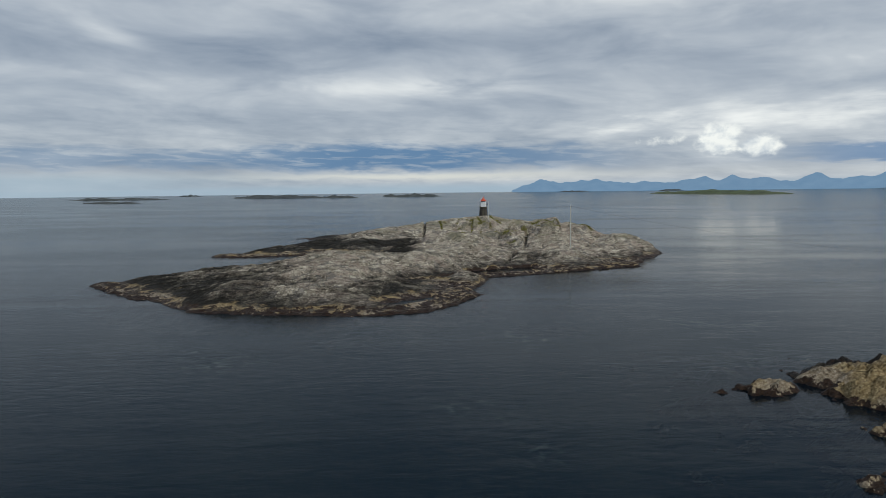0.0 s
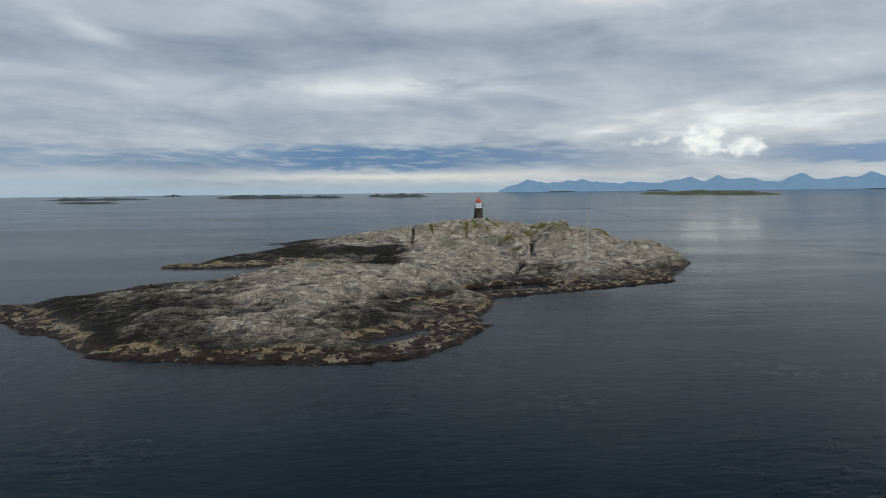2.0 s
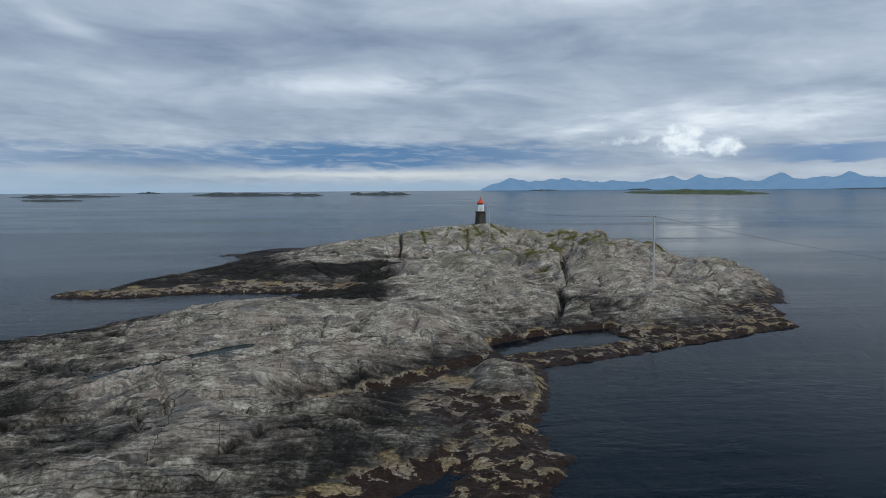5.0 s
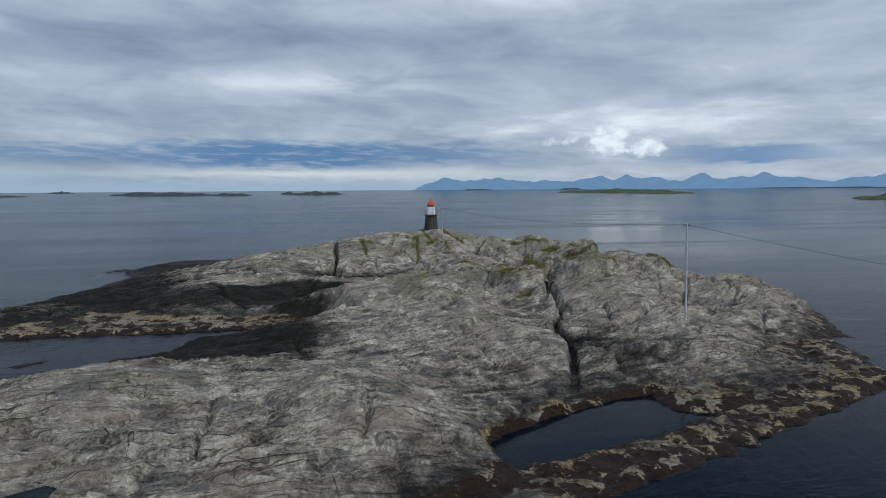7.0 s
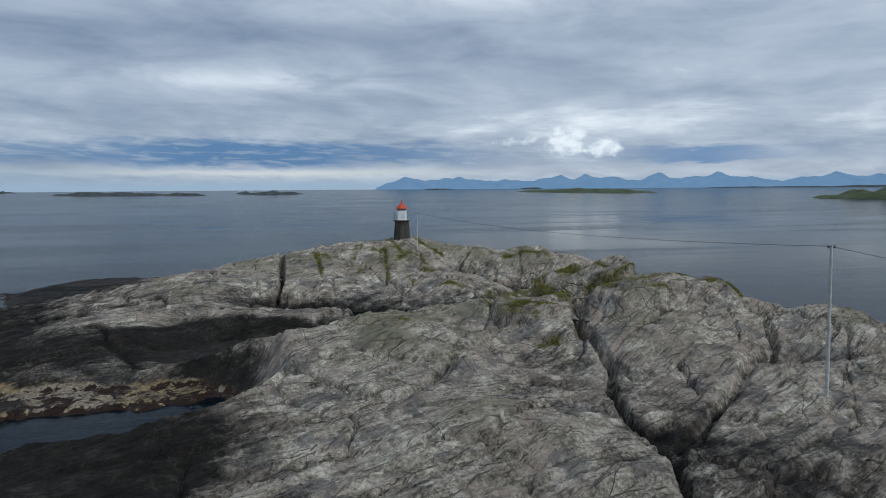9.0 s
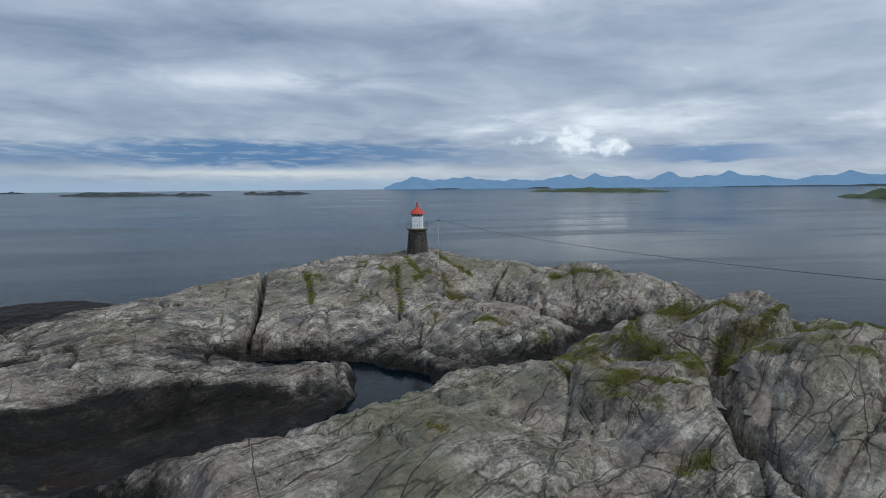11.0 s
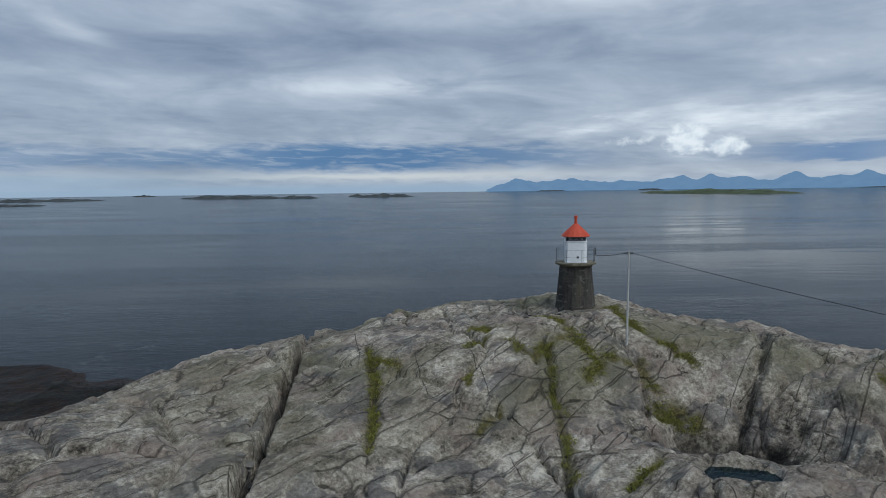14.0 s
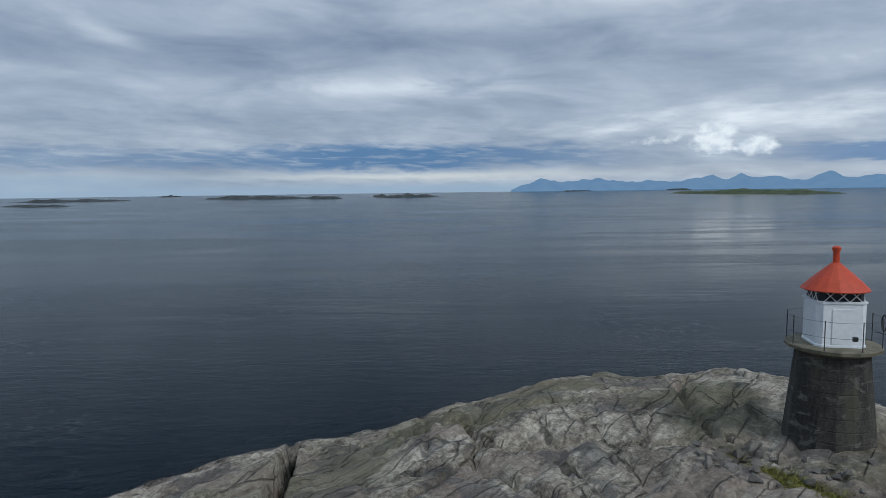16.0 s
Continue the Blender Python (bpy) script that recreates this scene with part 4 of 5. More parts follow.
CRACKS_SOUTH = [
    [(-30.4, 109.4), (-24.9, 106.4), (-21.1, 104.8), (-17.1, 105.7), (-12.8, 103.6), (-8.5, 103.5), (-5.9, 102.4)],
    [(-12.3, 103.7), (-11.0, 99.9), (-9.7, 96.4)],
    [(-25.0, 110.3), (-23.5, 106.4)],
    [(-19.0, 109.8), (-18.8, 105.9)],
    [(-14.8, 112.4), (-14.4, 106.4)],
    [(-4.9, 110.3), (-7.2, 107.2), (-10.4, 110.9)],
]
CRACKS_SLOPE = [
    [(-15.4, 194.4), (-15.2, 191.4)],
    [(-12.7, 179.9), (-12.6, 177.4)],
    [(-7.8, 180.5), (-9.1, 178.7)],
    [(7.2, 177.7), (6.2, 173.6)],
    [(2.9, 187.2), (7.2, 188.6), (11.1, 189.2), (16.7, 191.4)],
    [(12.4, 178.7), (14.6, 175.7), (16.4, 174.7), (15.2, 171.8)],
    [(-4.5, 178.1), (-3.8, 181.4), (-5.6, 181.4)],
]
CRACKS = CRACKS_NORTH + CRACKS_NORTH2 + CRACKS_WEST + CRACKS_MIDDLE + CRACKS_BLOCK + CRACKS_CREST + CRACKS_SOUTH + CRACKS_SLOPE


def cracked(x, y):
    """1 in a crack, 0 away from all of them."""
    out = np.zeros(x.shape)
    wob = 0.30 * fractal(x * 0.6 + 3, y * 0.6, 3)
    for line in CRACKS + [j[0] for j in JOINTS]:
        ax, ay = np.array(line).T
        near = (x > ax.min() - 1.5) & (x < ax.max() + 1.5) & (y > ay.min() - 1.5) & (y < ay.max() + 1.5)
        if near.any():
            out[near] = np.maximum(out[near], np.exp(-(((from_line(x[near], y[near], line) + wob[near]) / 0.17) ** 2)))
    return out


def rounded_form():
    """The sum of all backs, knolls and swells, on a half-metre table."""
    x, y = np.meshgrid(np.arange(-80, 64.1, 0.5), np.arange(54, 236.1, 0.5))
    z = np.full(x.shape, -2.2)
    for cx, cy, rx, ry, turn, h in MOUNDS + KNOLLS:
        c, s = math.cos(radians(turn)), math.sin(radians(turn))
        reach = 4.2 * max(rx, ry)
        i0, i1 = [int(np.clip((v + 80) * 2, 0, x.shape[1])) for v in (cx - reach, cx + reach)]
        j0, j1 = [int(np.clip((v - 54) * 2, 0, x.shape[0])) for v in (cy - reach, cy + reach)]
        gx, gy = x[j0:j1, i0:i1] - cx, y[j0:j1, i0:i1] - cy
        u, v = gx * c + gy * s, -gx * s + gy * c
        z[j0:j1, i0:i1] += h * np.exp(-0.5 * ((u / rx) ** 2 + (v / ry) ** 2))
    # ice has worn the dry backs smoother than the shore
    k = np.exp(-0.5 * (np.arange(-10, 11) * 0.5 / 1.6) ** 2)
    k /= k.sum()
    worn = np.apply_along_axis(np.convolve, 0, np.apply_along_axis(np.convolve, 1, z, k, "same"), k, "same")
    return z + (worn - z) * step(z, 0.6, 1.8)


FORM = rounded_form()


def bare(x, y):
    """The rounded ground form, without joints."""
    i, j = np.clip((x + 80) * 2, 0, FORM.shape[1] - 1.001), np.clip((y - 54) * 2, 0, FORM.shape[0] - 1.001)
    i0, j0 = i.astype(int), j.astype(int)
    fi, fj = i - i0, j - j0
    z = (FORM[j0, i0] * (1 - fi) + FORM[j0, i0 + 1] * fi) * (1 - fj) + (FORM[j0 + 1, i0] * (1 - fi) + FORM[j0 + 1, i0 + 1] * fi) * fj
    bx, by = x + 1.1 * fractal(x * 0.25, y * 0.25, 3), y + 1.1 * fractal(x * 0.25 + 9, y * 0.25, 3)
    for cx, cy, rx, ry, turn, h, soft in SLABS:
        c, s = math.cos(radians(turn)), math.sin(radians(turn))
        u, v = (bx - cx) * c + (by - cy) * s, -(bx - cx) * s + (by - cy) * c
        q = (np.abs(u / rx) ** 3 + np.abs(v / ry) ** 3) ** (1 / 3)
        z = z + h * step(-q, -1 - soft, -1 + soft)
    return z


def grain(x, y):
    """Coordinates along and across the rock's layers, whose strike turns from 12 degrees in the south to 50 in the north."""
    k = radians(0.38)
    strike = radians(14) + k * np.clip(y - 110, 0, 100)
    bow = np.log(np.sin(strike)) / k + np.minimum(y - 110, 0) / math.tan(radians(14)) + np.maximum(y - 210, 0)
    return 0.8 * x + 0.6 * y, -0.42 * (x - bow)


def relief(x, y, z):
    """Layers, blocks and joints laid onto a rounded form z."""
    wx, wy = x + 0.8 * fractal(x * 0.16, y * 0.16, 3), y + 0.8 * fractal(x * 0.16 + 40, y * 0.16, 3)
    wu, wv = grain(wx, wy)
    dry = step(z, 0.3, 1.6)
    z = z + 0.30 * fractal(x * 0.10, y * 0.10, 3) + (0.10 + 0.16 * (1 - dry)) * fractal(x * 0.42, y * 0.42, 4)
    gap, tag = blocks(wu / 8.5, wv / 4.6)
    dome = 1 - 0.65 * step(y, 181, 187) * step(x, -9, -6)
    z = z + dry * ((tag - 0.5) * 0.50 * dome - 0.50 * np.exp(-((gap / 0.030) ** 2)) - 0.10 * np.exp(-gap / 0.10))
    gap, tag = blocks(wu / 2.6 + 31, wv / 1.15 + 7)
    rough = step(fractal(x * 0.07 + 5, y * 0.07, 2), -0.25, 0.35)
    z = z + dry * (0.3 + 0.7 * rough) * ((tag - 0.5) * 0.16 - 0.16 * np.exp(-((gap / 0.06) ** 2)))
    # dipping layers end in small scarps
    s = wv * 0.55 + 0.5 * fractal(wu * 0.07, wv * 0.12, 2)
    k = np.floor(s)
    f = s - k
    some = step(fractal(wu * 0.10 + k * 7.3, k * 3.1, 2), -0.15, 0.25)
    z = z + dry * 0.42 * some * (f - step(f, 0.80, 1.0))
    s = wv * 1.7 + 0.8 * fractal(wu * 0.16 + 3, wv * 0.3, 3)
    k = np.floor(s)
    f = s - k
    some = step(fractal(wu * 0.22 + k * 5.7, k * 2.3, 2), -0.05, 0.30)
    z = z + dry * 0.24 * some * (f - step(f, 0.78, 0.98))
    z = z + (0.35 + 0.65 * dry) * 0.08 * fractal(wu * 0.28, wv * 1.5, 4)
    fu, fv = grain(x + 0.25 * fractal(x * 0.5, y * 0.5, 2), y)
    calm = dome
    z = z + calm * dry * (0.30 * facets(fu / 3.4, fv / 1.5) + (0.10 + 0.18 * rough) * facets(fu / 1.15 + 7, fv / 0.62))
    z = z + 0.035 * fractal(x * 1.7, y * 1.7, 3)
    return z


def ground_height(x, y):
    z = relief(x, y, bare(x, y))
    wob = 0.35 * fractal(x * 0.5 + 3, y * 0.5, 3)
    for line, half, floor, flat, steep in GULLIES:
        d = np.maximum(from_line(x, y, line) + 1.2 * wob - half, 0)
        wall = floor + 0.15 * fractal(x * 0.9, y * 0.9, 3) + 0.25 * d + steep * np.maximum(d - flat, 0) ** 1.2
        z = np.minimum(z, wall)
    for line, half, crest in REEFS:
        d = np.maximum(from_line(x, y, line) + 1.6 * wob - half, 0)
        z = np.maximum(z, crest + 0.30 * fractal(x * 0.7 + 8, y * 0.7, 4) - 0.42 * d)
    whole = z
    for line, half, depth in JOINTS:
        d = from_line(x, y, line) + 0.5 * wob * min(1, half * 2)
        z = z - depth * np.exp(-((np.abs(d) / half) ** 4))
    z = z - 0.20 * cracked(x, y) * step(z, 0.6, 1.2)
    z = np.maximum(z, np.minimum(whole, 0.45 + 0.25 * wob))
    # the north-western shelf lies low; deep water off the eastern point
    z = np.minimum(z, 0.40 + 0.5 * wob + 12 * step(x, -30, -19) + 12 * step(-y, -202, -192))
    z = np.minimum(z, -0.5 + 60 * step(-x, -51.5, -44.5))
    z = np.minimum(z, -0.5 + 20 * step(np.hypot(x - 47.5, y - 129), 3.0, 7.0))
    for line, half, level in PUDDLES:
        d = from_line(x, y, line) + 0.5 * wob
        z = np.where(d < half, np.minimum(z, level - 0.10), np.maximum(z, level + 0.06 - 0.35 * (d - half)))
        z = np.where(d > half, np.minimum(z, level + 0.10 + 0.7 * (d - half)), z)
    for line, half in TURF_LINES:
        d = from_line(x, y, line) + 0.4 * wob
        z = z - 0.14 * np.exp(-((d / half) ** 2))
    return z


# where the black lichen climbs high: centre, half-widths, turn, added height
BLACK = [
    (-18.5, 130.0, 10.5, 10.5, 0, 3.4),
    (-11.0, 148.5, 4.0, 4.5, 0, 2.0),
    (-12.0, 159.5, 9.0, 4.2, 10, 3.2),
    (-24.0, 155.5, 8.0, 4.5, 0, 1.7),
    (18.8, 122.8, 5.2, 3.6, -15, 0.9),
    (14.6, 127.0, 2.0, 3.5, 15, 0.9),
    (-36.0, 87.0, 16.0, 9.0, 150, 0.2),
    (-38.0, 166.0, 14.0, 9.0, 130, 1.2),
    (-9.0, 90.0, 14.0, 4.5, 60, 0.8),
    (-22.0, 82.5, 18.0, 6.0, 0, 0.5),
    (-18.0, 176.0, 8.0, 11.0, 0, 1.7),
    (-26.0, 192.0, 8.0, 12.0, 0, 1.5),
]


def lichen_level(x, y):
    """Height up to which the black shore lichen grows: higher on the exposed western side and along the gullies."""
    lv = 1.25 + 1.0 * step(-x, 16, 34)
    for cx, cy, rx, ry, turn, h in BLACK:
        c, s = math.cos(radians(turn)), math.sin(radians(turn))
        u, v = (x - cx) * c + (y - cy) * s, -(x - cx) * s + (y - cy) * c
        lv = lv + h * np.exp(-((u / rx) ** 2 + (v / ry) ** 2) ** 2)
    d = np.full(x.shape, 99.0)
    for g in GULLIES[:4]:
        d = np.minimum(d, from_line(x, y, g[0]))
    for g in JOINTS[1:4]:
        d = np.minimum(d, from_line(x, y, g[0]) + 3.4)
    lv = lv + 0.9 * np.exp(-((d / 2.6) ** 2)) + 0.7 * fractal(x * 0.12, y * 0.12, 3)
    return lv


def barnacle_level(x, y):
    """Top of the pale barnacle and ochre lichen band: open shore only, not the sheltered gullies."""
    d = np.full(x.shape, 99.0)
    for g in GULLIES[:4]:
        d = np.minimum(d, from_line(x, y, g[0]))
    for g in JOINTS[1:4]:
        lv = from_line(x, y, g[0]) + 6.0 * step(-y, -116, -112)
        d = np.minimum(d, lv + 1.5)
    return 0.60 - 0.7 * step(y, 178, 190) - 1.6 * np.exp(-(((x + 12) / 8) ** 2 + ((y - 159) / 6) ** 2)) - 1.2 * np.exp(-((d / 5.0) ** 4)) + 0.5 * fractal(x * 0.15, y * 0.15, 3)


def turf_cover(x, y):
    d = np.full(x.shape, 9.0)
    for g, half in TURF_LINES:
        d = np.minimum(d, from_line(x, y, g) / half)
    return np.exp(-(((d + 0.5 * fractal(x * 1.2, y * 1.2, 3)) / 0.8) ** 2))


def sheet(name, x0, x1, y0, y1, pitch, height, mat, keep=-1.7, lichen=lichen_level, barnacle=barnacle_level):
    """A height field; squares far under water are left out."""
    xs, ys = np.arange(x0, x1 + pitch / 2, pitch), np.arange(y0, y1 + pitch / 2, pitch)
    gx, gy = np.meshgrid(xs, ys)
    gz = height(gx, gy)
    ny, nx = gx.shape
    idx = np.arange(nx * ny).reshape(ny, nx)
    quads = np.stack([idx[:-1, :-1], idx[:-1, 1:], idx[1:, 1:], idx[1:, :-1]], -1).reshape(-1, 4)
    top = gz.ravel()[quads].max(1)
    quads = quads[top > keep]
    used = np.unique(quads)
    back = np.full(nx * ny, -1)
    back[used] = np.arange(len(used))
    quads = back[quads]
    co = np.stack([gx.ravel(), gy.ravel(), gz.ravel()], 1)[used]
    me = bpy.data.meshes.new(name)
    me.vertices.add(len(co))
    me.vertices.foreach_set("co", co.ravel())
    me.loops.add(quads.size)
    me.loops.foreach_set("vertex_index", quads.ravel().astype(np.int32))
    me.polygons.add(len(quads))
    me.polygons.foreach_set("loop_start", np.arange(0, quads.size, 4, dtype=np.int32))
    me.polygons.foreach_set("use_smooth", np.ones(len(quads), dtype=bool))
    me.update(calc_edges=True)
    me.validate()
    me.materials.append(mat)
    across = np.stack([*grain(co[:, 0], co[:, 1]), co[:, 2]], 1).astype(np.float32)
    me.attributes.new("grain", "FLOAT_VECTOR", "POINT").data.foreach_set("vector", across.ravel())
    for key, rule in (("lichen", lichen), ("turf", turf_cover), ("joint", cracked), ("barnacle", barnacle)):
        me.attributes.new(key, "FLOAT", "POINT").data.foreach_set("value", rule(co[:, 0], co[:, 1]).astype(np.float32))
    return new(name, me)


island = tagged(sheet("ground", -76, 60, 58, 232, 0.16, ground_height, ROCK),
                "bare grey gneiss skerry with black lichen, barnacles and wrack at its shore", "rock island", "", "structure")

# ---- the sea: one sheet to the horizon ----
bm = bmesh.new()
rings = [0, 60, 140, 260, 420, 700, 1200, 2100, 3400, 4800]
prev = None
for r in rings:
    if r == 0:
        cur = [bm.verts.new((0, 120, 0))]
    else:
        cur = [bm.verts.new((r * math.cos(2 * math.pi * k / 96), 120 + r * math.sin(2 * math.pi * k / 96), 0)) for k in range(96)]
    if prev:
        for k in range(96):
            a, b = cur[k], cur[(k + 1) % 96]
            bm.faces.new((prev[0], a, b)) if len(prev) == 1 else bm.faces.new((prev[k], a, b, prev[(k + 1) % 96]))
    prev = cur
sea = tagged(part("water", bm, WATER, None, "", True), "dark blue-grey calm sea with small ripples under cloud", "sea", "", "structure")

bm = bmesh.new()
rim = [bm.verts.new((4790 * math.cos(2 * math.pi * k / 64), 120 + 4790 * math.sin(2 * math.pi * k / 64), -1.75)) for k in range(64)]
bm.faces.new(rim)
tagged(part("ground_seabed", bm, SEABED), "dark weedy sea bed under the water", "sea bed", "", "structure")

# ---- rain pools ----
for run, half, level in PUDDLES:
    bm = bmesh.new()
    (ax, ay), (bx, by) = run[0], run[-1]
    mid, reach = Vector(((ax + bx) / 2, (ay + by) / 2, level)), math.hypot(bx - ax, by - ay) / 2 + half + 0.35
    turn = math.atan2(by - ay, bx - ax)
    rim = []
    for k in range(28):
        u, v = reach * math.cos(2 * math.pi * k / 28), (half + 0.4) * math.sin(2 * math.pi * k / 28)
        rim.append(bm.verts.new(mid + Vector((u * math.cos(turn) - v * math.sin(turn), u * math.sin(turn) + v * math.cos(turn), 0))))
    bm.faces.new(rim)
    tagged(part("water_puddle", bm, WATER), "still dark rain pool in a hollow of the bare rock", "pool", "rain pools", "structure")

# ---- second skerry, close to the start of the flight ----
SKERRY = [
    (23.0, 38.2, 2.4, 1.8, 20, 2.30),
    (18.6, 37.6, 2.0, 1.2, 10, 1.65),
    (30.5, 39.6, 4.2, 3.0, -30, 2.75),
    (37.0, 41.0, 6.0, 4.0, 0, 2.70),
    (28.6, 35.2, 2.2, 2.6, 40, 2.50),
    (36.0, 33.0, 6.0, 5.0, 0, 2.70),
    (25.6, 29.8, 1.6, 1.6, 30, 1.85),
    (31.0, 27.5, 3.5, 2.2, 20, 2.30),
    (20.8, 22.4, 1.8, 1.2, 20, 1.75),
    (25.5, 22.0, 3.0, 2.0, 0, 2.00),
    (23.5, 45.0, 3.5, 1.0, 10, 1.1),
    (30.0, 47.0, 3.0, 0.9, 15, 1.15),
]


def skerry_height(x, y):
    z = np.full(x.shape, -1.6)
    for cx, cy, rx, ry, turn, h in SKERRY:
        c, s = math.cos(radians(turn)), math.sin(radians(turn))
        u, v = (x - cx) * c + (y - cy) * s, -(x - cx) * s + (y - cy) * c
        z = np.maximum(z, -1.6 + h * 1.16 * np.exp(-0.5 * ((u / rx) ** 2 + (v / ry) ** 2)))
    z = z + 0.80 * fractal(x * 0.42, y * 0.42, 5, 0.55) + 0.16 * fractal(x * 1.3, y * 1.3, 3)
    for size, rise in ((2.6, 0.8), (1.1, 0.4)):
        gap, tag = blocks(0.8 * (x + 0.6 * y) / size + 9, 0.8 * (y - 0.6 * x) / (0.6 * size))
        z = z + step(z, -0.5, 0.3) * ((tag - 0.5) * rise - 0.6 * rise * np.exp(-((gap / 0.09) ** 2)))
    return z


tagged(sheet("ground_skerry", 12, 56, 16, 54, 0.22, skerry_height, ROCK, -1.25, lambda x, y: 0.9 + 2.2 * step(y + 0.25 * (30 - x), 39.5, 43) + 0.6 * fractal(x * 0.2, y * 0.2, 2),
             lambda x, y: 1.9 - 2.0 * step(y + 0.25 * (30 - x), 39.5, 43) + 0.7 * fractal(x * 0.3, y * 0.3, 3)),
       "low broken skerry of ochre rock with dark wrack, awash at its edges", "rock island", "", "structure")

# ---- lighthouse ----
def lighthouse():
    t = thing("lighthouse", (10.85, 202.2, 6.32), "small lighthouse, white iron lantern, red roof, sooty masonry base", "lighthouse", "", -12)
    # masonry base in courses
    prof, n = [(1.66, -0.9)], 8
    for k in range(n):
        z0, z1 = 3.36 * k / n, 3.36 * (k + 1) / n
        r0, r1 = 1.51 - 0.34 * k / n, 1.51 - 0.34 * (k + 1) / n
        prof += [(r0, z0 + 0.025), (r1 + 0.004, z1 - 0.025), (r1 - 0.009, z1 - 0.012), (r1 - 0.009, z1)]
    part("masonry_base", lathe(bmesh.new(), round_plan(16, 0.2), prof), STONE, t, "tapered dark masonry base in level courses")
    g = part("gallery", lathe(bmesh.new(), round_plan(16, 0.2), [(1.20, 3.34), (1.42, 3.44), (1.51, 3.47), (1.52, 3.58), (1.47, 3.61)]), SLAB, t, "overhanging round concrete gallery slab, mossy")
    house = part("lantern_house", lathe(bmesh.new(), chamfered(0.22), [(0.80, 3.60), (0.80, 3.68), (0.775, 3.70), (0.775, 5.10), (0.81, 5.12), (0.81, 5.18)]), WHITE, t, "white painted iron lantern house")
    part("door", box(bmesh.new(), (-0.32, -0.80, 3.72), (0.32, -0.772, 4.92)), WHITE, house)
    part("lantern_glass", lathe(bmesh.new(), chamfered(0.22), [(0.70, 5.18), (0.70, 5.58)]), GLASSY, t, "dark lantern glazing")
    # crossed glazing bars on each long side
    for side in range(4):
        a = math.pi / 2 * side
        for k in range(3):
            for flip in (0, 1):
                x0, x1 = -0.6 + 0.4 * k, -0.2 + 0.4 * k
                if flip:
                    x0, x1 = x1, x0
                p = [Vector((x0, -0.74, 5.17)), Vector((x1, -0.74, 5.57))]
                m = Matrix.Rotation(a, 3, "Z")
                part("glazing_bar", tube(bmesh.new(), [m @ q for q in p], 0.014, 5), WHITE, t)
    # roof with flared eaves, ventilator
    roof = part("roof", lathe(bmesh.new(), round_plan(16, 0.2), [(0.94, 5.50), (1.05, 5.50), (1.07, 5.53), (0.80, 5.82), (0.48, 6.12), (0.22, 6.36), (0.12, 6.44)]), RED, t, "red conical metal roof")
    part("ventilator", lathe(bmesh.new(), round_plan(12), [(0.11, 6.40), (0.10, 6.84), (0.14, 6.86), (0.14, 6.97), (0.06, 7.02)]), RED, roof)
    # railing
    for k in range(8):
        a = 2 * math.pi * (k + 0.35) / 8
        x, y = 1.45 * math.cos(a), 1.45 * math.sin(a)
        part("rail_post", tube(bmesh.new(), [(x, y, 3.55), (x, y, 4.62)], 0.016, 6), IRON, t)
    for z in (4.05, 4.58):
        part("rail", tube(bmesh.new(), [(1.45 * math.cos(a), 1.45 * math.sin(a), z) for a in [2 * math.pi * k / 32 for k in range(33)]], 0.006, 5), IRON, t)
    ring = [(1.48 * math.cos(-0.25) + 0.0, 1.48 * math.sin(-0.25) + 0.17 * math.cos(b), 4.42 + 0.28 * math.sin(b)) for b in [2 * math.pi * k / 20 for k in range(21)]]
    part("hose_coil", tube(bmesh.new(), ring, 0.028, 6), IRON, t)
    part("gate_lamp", box(bmesh.new(), (0.02, -1.62, 4.02), (0.16, -1.52, 4.16)), IRON, t)
    return t


lighthouse()

# ---- poles and line ----


def utility_pole(place, height, lean, label):
    t = thing("utility_pole", place, label, "utility pole", "line poles")
    part("post", tube(bmesh.new(), [(0, 0, -0.5), (lean[0] * 0.5, lean[1] * 0.5, height * 0.5), (lean[0], lean[1], height)], 0.0125 * height, 10, 0.72), POLE, t)
    part("crossarm", box(bmesh.new(), (lean[0] - 0.26, lean[1] - 0.025, height - 0.20), (lean[0] + 0.26, lean[1] + 0.025, height - 0.15)), IRON, t)
    for x in (-0.24, 0.24):
        part("insulator", lathe(bmesh.new(), round_plan(8), [(0.02, 0), (0.035, 0.04), (0.022, 0.06), (0.035, 0.09), (0.012, 0.12)]), IRON, t).location = (lean[0] + x, lean[1], height - 0.15)
    return t


P1, P2 = (12.0, 194.0, 5.75), (25.5, 128.2, 2.75)
utility_pole(P1, 5.75, (0.05, 0.0), "short weathered grey wooden line pole near the lighthouse")
utility_pole(P2, 9.1, (-0.1, 0.15), "tall weathered grey wooden line pole on bare rock")


def line(a, b, sag, label):
    a, b = Vector(a), Vector(b)
    pts = [a.lerp(b, k / 24) - Vector((0, 0, 4 * sag * (k / 24) * (1 - k / 24))) for k in range(25)]
    return tagged(part("power_line", tube(bmesh.new(), pts, 0.015, 6), CABLE), label, "cable", "power lines")


line((12.05, 194, 11.42), (25.4, 128.35, 11.75), 0.9, "thin black overhead cable between the two poles")
line((25.4, 128.35, 11.75), (210, 112, 6.0), 9.0, "thin black overhead cable sagging out over the sea")
line((12.05, 194, 11.42), (11.4, 200.9, 10.6), 0.15, "short black cable from the pole to the lighthouse")

